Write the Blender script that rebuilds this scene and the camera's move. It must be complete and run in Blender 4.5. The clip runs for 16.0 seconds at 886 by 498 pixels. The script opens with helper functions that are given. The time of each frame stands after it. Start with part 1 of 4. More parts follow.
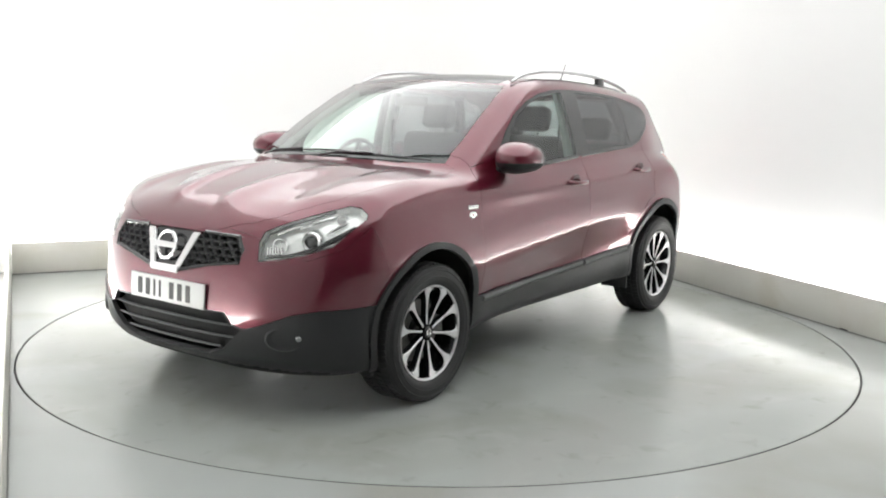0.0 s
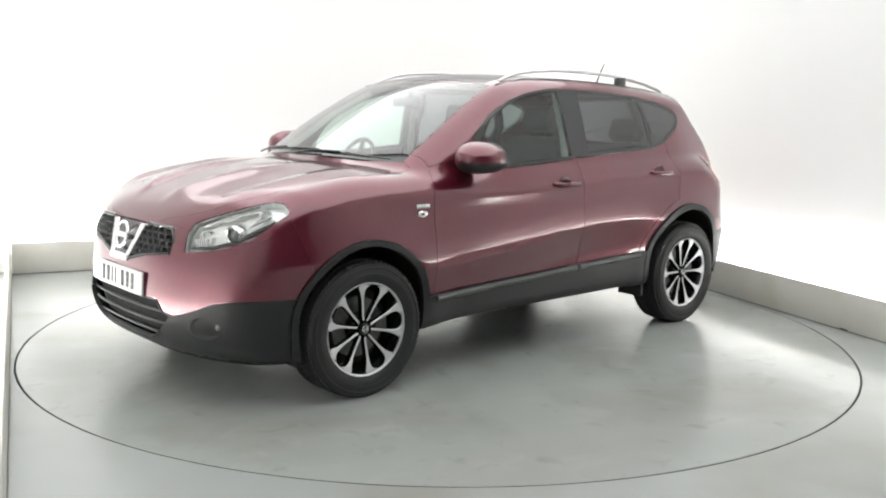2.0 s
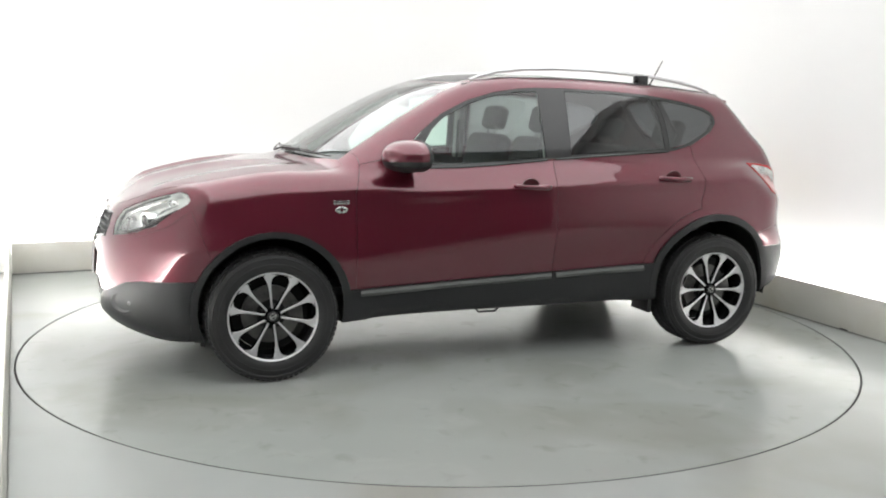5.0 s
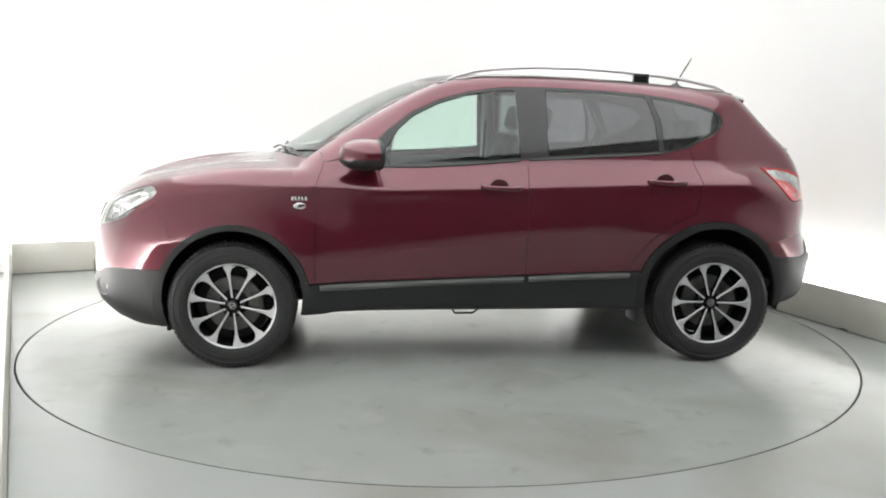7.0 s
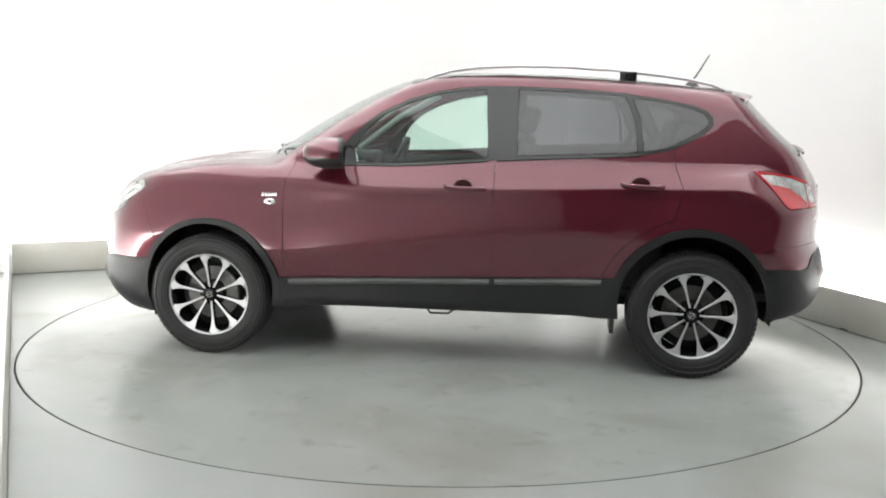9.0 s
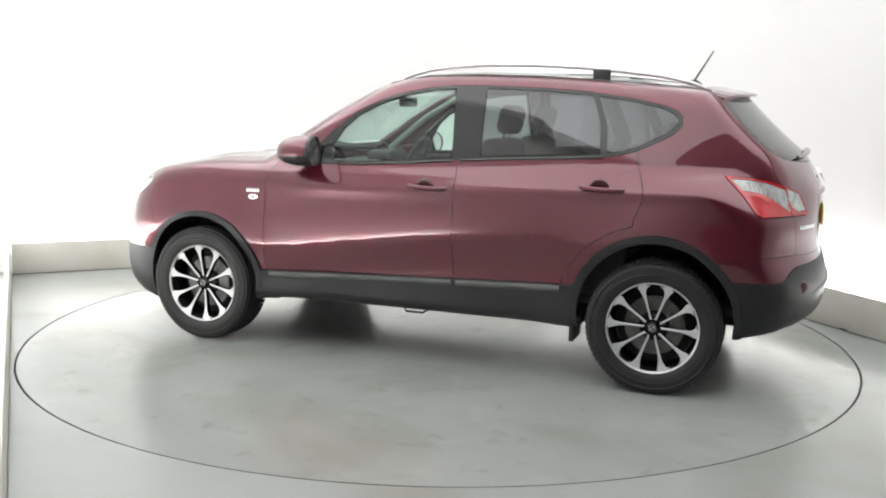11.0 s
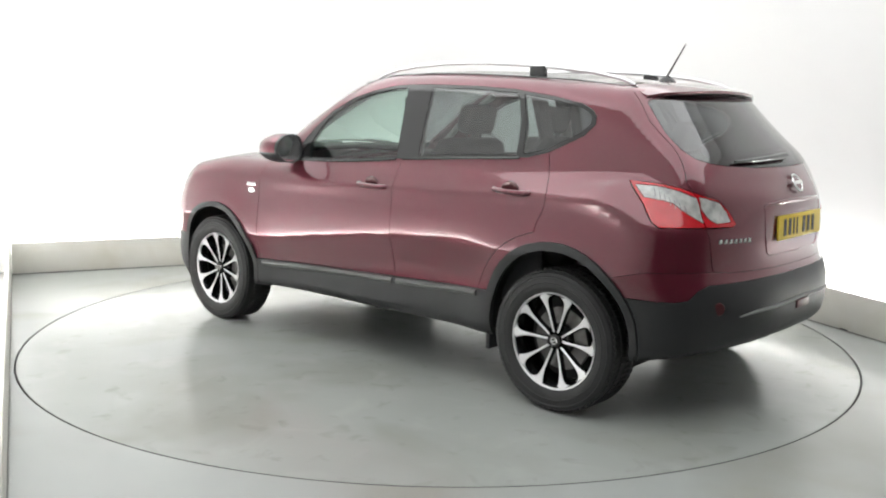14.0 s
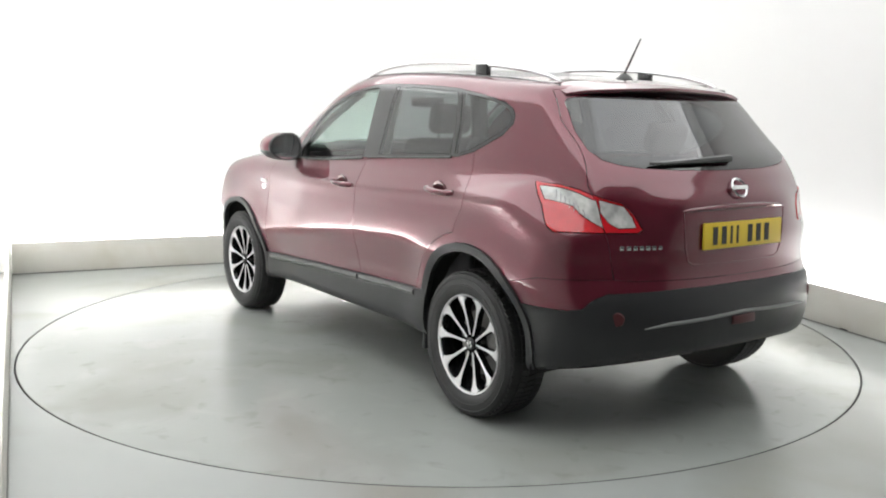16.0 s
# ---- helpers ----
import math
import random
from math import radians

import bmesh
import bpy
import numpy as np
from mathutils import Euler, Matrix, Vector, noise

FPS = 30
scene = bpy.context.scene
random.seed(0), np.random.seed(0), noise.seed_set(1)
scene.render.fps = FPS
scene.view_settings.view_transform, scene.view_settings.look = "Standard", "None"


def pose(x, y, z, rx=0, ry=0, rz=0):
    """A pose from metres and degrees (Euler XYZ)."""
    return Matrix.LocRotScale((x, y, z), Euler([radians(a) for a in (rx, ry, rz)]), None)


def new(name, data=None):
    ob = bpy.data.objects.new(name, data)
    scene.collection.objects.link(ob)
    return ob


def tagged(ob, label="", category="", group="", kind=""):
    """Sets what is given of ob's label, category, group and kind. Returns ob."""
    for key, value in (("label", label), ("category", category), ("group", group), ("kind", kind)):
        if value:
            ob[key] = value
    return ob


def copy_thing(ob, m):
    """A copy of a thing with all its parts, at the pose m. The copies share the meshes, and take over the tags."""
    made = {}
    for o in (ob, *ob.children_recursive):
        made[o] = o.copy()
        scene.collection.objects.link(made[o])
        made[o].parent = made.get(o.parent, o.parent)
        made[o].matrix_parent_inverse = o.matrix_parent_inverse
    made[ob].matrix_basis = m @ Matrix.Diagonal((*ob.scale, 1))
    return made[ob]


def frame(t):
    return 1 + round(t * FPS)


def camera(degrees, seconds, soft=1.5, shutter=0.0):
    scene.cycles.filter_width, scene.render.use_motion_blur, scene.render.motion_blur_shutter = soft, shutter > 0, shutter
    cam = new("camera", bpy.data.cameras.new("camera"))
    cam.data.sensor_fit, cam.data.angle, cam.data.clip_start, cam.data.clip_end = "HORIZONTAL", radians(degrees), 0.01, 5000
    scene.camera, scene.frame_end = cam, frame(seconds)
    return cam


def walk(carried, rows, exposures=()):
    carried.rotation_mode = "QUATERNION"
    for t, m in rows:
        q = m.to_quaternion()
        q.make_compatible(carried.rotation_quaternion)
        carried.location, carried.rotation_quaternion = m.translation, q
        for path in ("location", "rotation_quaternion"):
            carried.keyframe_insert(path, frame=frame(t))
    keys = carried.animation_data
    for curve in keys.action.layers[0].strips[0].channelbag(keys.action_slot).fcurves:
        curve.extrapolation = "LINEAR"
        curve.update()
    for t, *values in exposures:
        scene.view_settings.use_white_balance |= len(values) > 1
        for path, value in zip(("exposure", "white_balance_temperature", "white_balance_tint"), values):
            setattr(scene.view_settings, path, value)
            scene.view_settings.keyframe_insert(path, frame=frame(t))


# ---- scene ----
# ---------------------------------------------------------------- camera
cam = camera(51.99, 16.0, soft=2.0)
STAND = pose(0.0, -5.643, 1.389, 0, 0, -0.14) @ pose(0, 0, 0, 90 - 8.842) @ pose(0, 0, 0, 0, 0, 1.077)
walk(cam, [(0.0, STAND), (16.0, STAND)])

# ---------------------------------------------------------------- light
world = bpy.data.worlds.new("booth_world")
scene.world = world
world.use_nodes = True
world.node_tree.nodes["Background"].inputs[0].default_value = (0.9, 0.95, 1.0, 1)
world.node_tree.nodes["Background"].inputs[1].default_value = 0.05
scene.view_settings.exposure = 0.0
CEILING_POWER = 1.56      # radiance of the luminous ceiling
COVE_POWER = 100.0        # watts of each strip behind the kerb

# the booth is a rectangle turned by this angle about the turntable's centre
TURN = 24.9
BOOTH = pose(0, 0, 0, 0, 0, TURN)
A0, A1 = -2.605, 2.68    # across
D0, D1 = -5.75, 2.96     # depth
TOP = 3.1
KERB = 0.253


SKEW = pose(2.505, 0, 0, 0, 0, -3.4) @ pose(-2.55, 0, 0)   # the right wall stands off square


def lamp_strip(x, y, rz, length, power=COVE_POWER, skew=pose(0, 0, 0)):
    data = bpy.data.lights.new("cove_light", "AREA")
    data.shape, data.size, data.size_y, data.energy = "RECTANGLE", length, 0.08, power
    data.color = (1.0, 1.0, 1.0)
    ob = new("cove_light", data)
    ob.matrix_world = BOOTH @ skew @ pose(x, y, 0.12, 0, 0, rz) @ pose(0, 0, 0, 180)
    return ob


lamp_strip(0.04, D1 - 0.06, 0, 4.7)
lamp_strip(A1 - 0.06, 0.0, 90, 5.2, COVE_POWER * 0.92, SKEW)
lamp_strip(A0 + 0.06, 0.35, 90, 4.5, COVE_POWER * 1.36)


# ---------------------------------------------------------------- materials
def material(name, colour, rough=0.5, metal=0.0, **more):
    m = bpy.data.materials.new(name)
    m.use_nodes = True
    b = m.node_tree.nodes["Principled BSDF"]
    b.inputs["Base Color"].default_value = (*colour, 1)
    b.inputs["Roughness"].default_value = rough
    b.inputs["Metallic"].default_value = metal
    for key, value in more.items():
        b.inputs[key.replace("_", " ")].default_value = value
    return m


def vary(m, scale, amount, bump=0.0, bump_scale=None, rough=0.0, detail=6, stretch=(1, 1, 1), fine=0.0):
    """Mottled colour, gloss and relief at two scales, in object space."""
    nt = m.node_tree
    b = nt.nodes["Principled BSDF"]
    coord = nt.nodes.new("ShaderNodeTexCoord")
    mapping = nt.nodes.new("ShaderNodeMapping")
    mapping.inputs["Scale"].default_value = stretch
    nt.links.new(coord.outputs["Object"], mapping.inputs["Vector"])
    big = nt.nodes.new("ShaderNodeTexNoise")
    big.inputs["Scale"].default_value, big.inputs["Detail"].default_value = scale, detail
    nt.links.new(mapping.outputs[0], big.inputs["Vector"])
    colour = tuple(b.inputs["Base Color"].default_value)
    ramp = nt.nodes.new("ShaderNodeValToRGB")
    ramp.color_ramp.elements[0].position, ramp.color_ramp.elements[1].position = 0.3, 0.7
    ramp.color_ramp.elements[0].color = (*[c * (1 - amount) for c in colour[:3]], 1)
    ramp.color_ramp.elements[1].color = (*[min(1, c * (1 + amount)) for c in colour[:3]], 1)
    nt.links.new(big.outputs["Fac"], ramp.inputs["Fac"])
    nt.links.new(ramp.outputs[0], b.inputs["Base Color"])
    small = nt.nodes.new("ShaderNodeTexNoise")
    small.inputs["Scale"].default_value = bump_scale or scale * 20
    small.inputs["Detail"].default_value = 4
    nt.links.new(mapping.outputs[0], small.inputs["Vector"])
    if rough:
        r0 = b.inputs["Roughness"].default_value
        rr = nt.nodes.new("ShaderNodeMapRange")
        rr.inputs["From Min"].default_value, rr.inputs["From Max"].default_value = 0.3, 0.7
        rr.inputs["To Min"].default_value, rr.inputs["To Max"].default_value = max(0, r0 - rough), min(1, r0 + rough)
        nt.links.new(big.outputs["Fac"], rr.inputs["Value"])
        nt.links.new(rr.outputs[0], b.inputs["Roughness"])
    if bump:
        bn = nt.nodes.new("ShaderNodeBump")
        bn.inputs["Strength"].default_value, bn.inputs["Distance"].default_value = bump, 0.004
        nt.links.new(small.outputs["Fac"], bn.inputs["Height"])
        nt.links.new(bn.outputs[0], b.inputs["Normal"])
    return m


def glass(name, tint, rough=0.0, gloss_low=0.09, rise=4.0):
    """A thin pane: tinted see-through film with a mirror coat."""
    m = bpy.data.materials.new(name)
    m.use_nodes = True
    nt = m.node_tree
    nt.nodes.clear()
    out = nt.nodes.new("ShaderNodeOutputMaterial")
    mix = nt.nodes.new("ShaderNodeMixShader")
    clear = nt.nodes.new("ShaderNodeBsdfTransparent")
    gloss = nt.nodes.new("ShaderNodeBsdfGlossy")
    face = nt.nodes.new("ShaderNodeLayerWeight")
    power = nt.nodes.new("ShaderNodeMath")
    power.operation = "POWER"
    power.inputs[1].default_value = rise
    span = nt.nodes.new("ShaderNodeMapRange")
    span.inputs["To Min"].default_value, span.inputs["To Max"].default_value = gloss_low, 1.0
    face.inputs["Blend"].default_value = 0.5
    nt.links.new(face.outputs["Facing"], power.inputs[0])
    nt.links.new(power.outputs[0], span.inputs["Value"])
    clear.inputs[0].default_value = (*tint, 1)
    gloss.inputs["Roughness"].default_value = rough
    nt.links.new(span.outputs[0], mix.inputs[0])
    nt.links.new(clear.outputs[0], mix.inputs[1])
    nt.links.new(gloss.outputs[0], mix.inputs[2])
    nt.links.new(mix.outputs[0], out.inputs[0])
    return m


def stain(m, scale, tint, amount, low=0.5, high=0.72, seed=0.0):
    """Broad worn patches of another tone over a mottled paint, and fine specks."""
    nt = m.node_tree
    b = nt.nodes["Principled BSDF"]
    was = b.inputs["Base Color"].links[0].from_socket
    coord = nt.nodes.new("ShaderNodeTexCoord")
    shift = nt.nodes.new("ShaderNodeMapping")
    shift.inputs["Location"].default_value = (seed, seed * 0.7, 0)
    nt.links.new(coord.outputs["Object"], shift.inputs["Vector"])
    patch = nt.nodes.new("ShaderNodeTexNoise")
    patch.inputs["Scale"].default_value, patch.inputs["Detail"].default_value, patch.inputs["Distortion"].default_value = scale, 3, 0.6
    nt.links.new(shift.outputs[0], patch.inputs["Vector"])
    span = nt.nodes.new("ShaderNodeMapRange")
    span.inputs["From Min"].default_value, span.inputs["From Max"].default_value = low, high
    span.inputs["To Max"].default_value = amount
    nt.links.new(patch.outputs["Fac"], span.inputs["Value"])
    mix = nt.nodes.new("ShaderNodeMix")
    mix.data_type = "RGBA"
    nt.links.new(span.outputs[0], mix.inputs["Factor"])
    nt.links.new(was, mix.inputs["A"])
    mix.inputs["B"].default_value = (*tint, 1)
    nt.links.new(mix.outputs["Result"], b.inputs["Base Color"])
    return m


WALL = vary(material("white_wall_paint", (0.80, 0.80, 0.79), 0.6), 0.7, 0.015, 0.06, 90)
KERB_PAINT = vary(material("cream_kerb_paint", (0.60, 0.59, 0.54), 0.5), 1.2, 0.04, 0.1, 60)
FLOOR = vary(material("grey_floor_paint", (0.355, 0.372, 0.360), 0.26), 1.1, 0.05, 0.06, 5, detail=2)
TABLE = vary(material("grey_turntable_paint", (0.335, 0.352, 0.336), 0.20), 0.9, 0.06, 0.12, 9, rough=0.05, detail=2)
stain(FLOOR, 0.8, (0.27, 0.265, 0.235), 0.7, seed=3.1)
stain(FLOOR, 4.0, (0.40, 0.41, 0.39), 0.15, 0.5, 0.78, seed=9.0)
stain(TABLE, 1.0, (0.255, 0.255, 0.228), 0.75, seed=1.7)
stain(TABLE, 3.4, (0.42, 0.43, 0.41), 0.28, 0.56, 0.74, seed=5.0)
stain(TABLE, 7.0, (0.20, 0.20, 0.18), 0.35, 0.60, 0.74, seed=12.0)
stain(KERB_PAINT, 2.5, (0.50, 0.47, 0.38), 0.5, seed=4.0)
# for the unseen front wall, kept dark so the car's flank reflects dark
DARK_WALL = vary(material("dark_unseen_wall", (0.06, 0.06, 0.062), 0.6), 0.6, 0.1)
# even grey for the shadow line under the kerbs
FOOT_SHADE = material("grey_foot_shade", (0.16, 0.16, 0.15), 0.7)
SEAM = material("seam_rubber", (0.03, 0.03, 0.03), 0.8)
PAINT = material("maroon_car_paint", (0.118, 0.0052, 0.0195), 0.28, 0.5, Coat_Weight=1.0, Coat_Roughness=0.012, Coat_IOR=1.72)
CLAD = vary(material("black_textured_plastic", (0.0125, 0.013, 0.014), 0.46), 3, 0.12, 0.15, 400)
TRIM = material("satin_black_trim", (0.012, 0.012, 0.013), 0.22, Coat_Weight=0.6)
GAP = material("dark_cavity", (0.01, 0.01, 0.01), 0.9)
CHROME = material("chrome", (0.82, 0.82, 0.82), 0.1, 1.0)
ALLOY = material("machined_alloy", (0.72, 0.72, 0.73), 0.36, 0.75)
RUBBER = vary(material("tyre_rubber", (0.015, 0.015, 0.0155), 0.55), 9, 0.2, 0.2, 120)
GLOSS_BLACK = material("gloss_black_paint", (0.008, 0.008, 0.009), 0.2)
STEEL = material("brake_steel", (0.07, 0.068, 0.065), 0.5, 0.7)
DISC = vary(material("worn_disc_steel", (0.15, 0.147, 0.143), 0.42, 0.8), 14, 0.35, rough=0.1)
GREEN_GLASS = glass("green_tinted_glass", (0.72, 0.86, 0.80))
SCREEN_GLASS = glass("windscreen_glass", (0.74, 0.86, 0.81), gloss_low=0.11, rise=2.7)
DARK_GLASS = glass("privacy_glass", (0.24, 0.25, 0.26), gloss_low=0.12)
SILVER = material("silver_rail_paint", (0.68, 0.69, 0.70), 0.3, 0.7)
LINING = vary(material("charcoal_cloth", (0.035, 0.035, 0.038), 0.9), 5, 0.2, 0.3, 300)
PALE_LINING = material("pale_grey_lining", (0.45, 0.45, 0.43), 0.9)
DASH = vary(material("black_dashboard", (0.018, 0.018, 0.019), 0.55), 5, 0.1, 0.2, 500)


CLEAR = glass("clear_lamp_cover", (0.97, 0.98, 0.97), gloss_low=0.05)
FOG_GLASS = material("fog_lamp_glass", (0.30, 0.31, 0.31), 0.06, 0.5, Coat_Weight=1.0)
LAMP_BOWL = material("lamp_bowl", (0.92, 0.93, 0.92), 0.28, 0.5)
RED_LENS = vary(material("red_lens", (0.50, 0.010, 0.018), 0.12, Coat_Weight=1.0, Coat_Roughness=0.02), 16, 0.12, detail=2)
WHITE_LENS = vary(material("frosted_lens", (0.45, 0.45, 0.44), 0.15, Coat_Weight=1.0, Coat_Roughness=0.02), 24, 0.3, detail=2)
LENS_GREY = material("grey_lens_rib", (0.25, 0.25, 0.25), 0.2, Coat_Weight=1.0)
YELLOW = material("yellow_plate", (0.72, 0.52, 0.04), 0.45)
WHITE_PLATE = material("white_plate", (0.60, 0.61, 0.60), 0.4)
INK = material("black_bars", (0.015, 0.015, 0.015), 0.5)
SMOKE = material("projector_glass", (0.10, 0.10, 0.10), 0.05, Coat_Weight=1.0)
SILL_GREY = material("grey_plastic", (0.16, 0.165, 0.16), 0.4)
GRILLE_GREY = material("grey_grille_plastic", (0.075, 0.077, 0.078), 0.35)
# sill plastic with the ceiling light on its top put into the grey
LIT_LEDGE = vary(material("scuffed_lit_plastic", (0.10, 0.104, 0.10), 0.5), 6, 0.2)
DARK_RED = material("dark_red_lens", (0.055, 0.006, 0.008), 0.35)


# ---------------------------------------------------------------- mesh helpers
def finish(bm, name, mat, smooth=0):
    me = bpy.data.meshes.new(name)
    bmesh.ops.recalc_face_normals(bm, faces=bm.faces)
    bm.to_mesh(me)
    bm.free()
    for m in (mat if isinstance(mat, (list, tuple)) else [mat]):
        me.materials.append(m)
    if smooth:
        me.polygons.foreach_set("use_smooth", [True] * len(me.polygons))
        me.set_sharp_from_angle(angle=radians(smooth))
    return me


def part(name, bm, mat, parent=None, label="", smooth=35, at=None):
    ob = new(name, finish(bm, name, mat, smooth))
    if parent:
        ob.parent = parent
    if at is not None:
        ob.matrix_basis = at
    return tagged(ob, label)


def add_box(bm, x0, x1, y0, y1, z0, z1, bevel=0.0, m=None, seg=2):
    made = bmesh.ops.create_cube(bm, size=1, matrix=Matrix.Translation(((x0 + x1) / 2, (y0 + y1) / 2, (z0 + z1) / 2)) @ Matrix.Diagonal((x1 - x0, y1 - y0, z1 - z0, 1)))
    vs = made["verts"]
    if bevel:
        es = list({e for v in vs for e in v.link_edges})
        got = bmesh.ops.bevel(bm, geom=es, offset=bevel, segments=seg, affect="EDGES", profile=0.5)
        vs = list({v for f in got["faces"] for v in f.verts} | {v for v in vs if v.is_valid})
    if m is not None:
        bmesh.ops.transform(bm, matrix=m, verts=vs)
    return bm


def box(*a, **k):
    return add_box(bmesh.new(), *a, **k)


def lathe(profile, n, m=None, bm=None, closed=False):
    """Turn (radius, height) pairs about the y axis."""
    bm = bm or bmesh.new()
    rings = []
    for r, h in profile:
        rings.append([bm.verts.new((r * math.cos(2 * math.pi * i / n), h, r * math.sin(2 * math.pi * i / n))) for i in range(n)])
    pairs = list(zip(rings, rings[1:] + ([rings[0]] if closed else [])))
    for a, b in (pairs if closed else pairs[:len(rings) - 1]):
        for i in range(n):
            bm.faces.new((a[i], a[(i + 1) % n], b[(i + 1) % n], b[i]))
    if m is not None:
        bmesh.ops.transform(bm, matrix=m, verts=[v for ring in rings for v in ring])
    return bm


def tube(points, radius, n=8, bm=None, flat=1.0, caps=True):
    """A rod along points; flat squeezes it in z."""
    bm = bm or bmesh.new()
    pts = [Vector(p) for p in points]
    rings = []
    for i, p in enumerate(pts):
        d = (pts[min(i + 1, len(pts) - 1)] - pts[max(i - 1, 0)]).normalized()
        side = d.cross(Vector((0, 0, 1)))
        side = side.normalized() if side.length > 1e-4 else Vector((1, 0, 0))
        up = side.cross(d)
        r = radius[i] if isinstance(radius, (list, tuple)) else radius
        rings.append([bm.verts.new(p + side * r * math.cos(2 * math.pi * k / n) + up * r * flat * math.sin(2 * math.pi * k / n)) for k in range(n)])
    for a, b in zip(rings, rings[1:]):
        for k in range(n):
            bm.faces.new((a[k], a[(k + 1) % n], b[(k + 1) % n], b[k]))
    if caps:
        bm.faces.new(rings[0])
        bm.faces.new(rings[-1])
    return bm


# ---------------------------------------------------------------- booth
def booth():
    def setting(name, bm, mat, label, category):
        ob = part(name, bm, mat, None, label)
        ob.matrix_world = BOOTH @ SKEW if name.endswith("_right") else BOOTH
        return tagged(ob, label, category, kind="structure")

    w = 0.15
    # floor with a round opening for the turntable
    n = 160
    bm = bmesh.new()
    inner = [bm.verts.new((R_TABLE * math.cos(2 * math.pi * i / n), R_TABLE * math.sin(2 * math.pi * i / n), 0)) for i in range(n)]
    low = [bm.verts.new((v.co.x, v.co.y, -0.05)) for v in inner]
    outer = []
    for v in inner:
        d = v.co.normalized()
        s = min([(A1 + w) / d.x if d.x > 1e-6 else 99, (A0 - w) / d.x if d.x < -1e-6 else 99, (D1 + w) / d.y if d.y > 1e-6 else 99, (D0 - w) / d.y if d.y < -1e-6 else 99])
        outer.append(bm.verts.new((d.x * s, d.y * s, 0)))
    for i in range(n):
        j = (i + 1) % n
        bm.faces.new((inner[i], inner[j], outer[j], outer[i]))
        bm.faces.new((inner[i], inner[j], low[j], low[i]))
    # the four corners cut off by the fan
    for sx, sy in ((A0 - w, D0 - w), (A1 + w, D0 - w), (A1 + w, D1 + w), (A0 - w, D1 + w)):
        best = None
        for i in range(n):
            a, b = outer[i].co, outer[(i + 1) % n].co
            if abs(a.x - b.x) > 1e-4 and abs(a.y - b.y) > 1e-4 and (Vector((sx, sy, 0)) - (a + b) / 2).length < 1.0:
                best = i
        if best is not None:
            bm.faces.new((outer[best], bm.verts.new((sx, sy, 0)), outer[(best + 1) % n]))
    setting("floor", bm, FLOOR, "glossy grey painted concrete studio floor", "floor")
    bm = lathe([(R_TABLE + 0.005, -0.05), (0.01, -0.05)], 64)
    bmesh.ops.transform(bm, matrix=pose(0, 0, 0, 90), verts=bm.verts)
    setting("pit_bottom", bm, SEAM, "dark pit below the turntable", "floor")
    # wall_front is out of view, added dark to shape the reflections
    for name, b in (("wall_back", (A0 - w, A1 + w, D1, D1 + w)), ("wall_front", (A0 - w, A1 + w, D0 - w, D0)),
                    ("wall_left", (A0 - w, A0, D0 + 0.002, D1 - 0.002)), ("wall_right", (A1, A1 + w, D0 - 0.1, D1 + 0.12))):
        setting(name, box(*b, 0.002, TOP), DARK_WALL if name == "wall_front" else WALL, "unseen dark grey wall behind the camera, added to darken reflections" if name == "wall_front" else "smooth bright white studio wall", "wall")
    setting("ceiling", box(A0 - w, A1 + w, D0 - w, D1 + w, TOP + 0.002, TOP + 0.15), WALL, "white studio ceiling", "ceiling")
    # low kerbs hiding the strip lights
    k = 0.025
    setting("kerb_back", box(A0 + 0.135, A1, D1 - 0.13, D1 - 0.13 + k, 0.002, KERB, bevel=0.004), KERB_PAINT, "low cream painted kerb board along the wall", "kerb")
    setting("kerb_right", box(A1 - 0.13, A1 - 0.13 + k, D0 + 0.01, D1 - 0.135, 0.002, KERB, bevel=0.004), KERB_PAINT, "low cream painted kerb board along the wall", "kerb")
    setting("kerb_left", box(A0 + 0.13 - k, A0 + 0.13, D0 + 0.01, D1 - 0.135, 0.002, KERB, bevel=0.004), KERB_PAINT, "low cream painted kerb board along the wall", "kerb")
    # thin grey strips stand for the shadow line along the foot of each kerb
    f = 0.006
    setting("foot_shade_back", box(A0 + 0.135, A1 - 0.005, D1 - 0.13 - f, D1 - 0.13, 0.0005, 0.008), FOOT_SHADE, "thin grey strip standing for the shadow line at the kerb foot", "trim")
    setting("foot_shade_right", box(A1 - 0.13 - f, A1 - 0.13, D0 + 0.01, D1 - 0.14, 0.0005, 0.008), FOOT_SHADE, "thin grey strip standing for the shadow line at the kerb foot", "trim")
    setting("foot_shade_left", box(A0 + 0.13, A0 + 0.13 + f, D0 + 0.01, D1 - 0.14, 0.0005, 0.008), FOOT_SHADE, "thin grey strip standing for the shadow line at the kerb foot", "trim")
    # dark scuff at the foot of the right kerb
    setting("scuff_right", box(A1 - 0.13 - 0.012, A1 - 0.13 - 0.003, -1.03, -0.97, 0.0085, 0.016, bevel=0.002), SEAM, "dark scuffed chip at the kerb foot", "trim")
    # luminous ceiling in panels
    light = tagged(new("ceiling_light"), "large white luminous ceiling panel light", "light")
    light.matrix_world = BOOTH
    glow = bpy.data.materials.new("lit_diffuser")
    glow.use_nodes = True
    g = glow.node_tree.nodes["Principled BSDF"]
    g.inputs["Emission Color"].default_value = (0.985, 1.0, 1.0, 1)
    g.inputs["Emission Strength"].default_value = CEILING_POWER
    part("diffuser", box(A0 + 0.25, A1 - 0.5, -4.3, D1 - 0.5, TOP - 0.05, TOP - 0.03), glow, light)
    bm = bmesh.new()
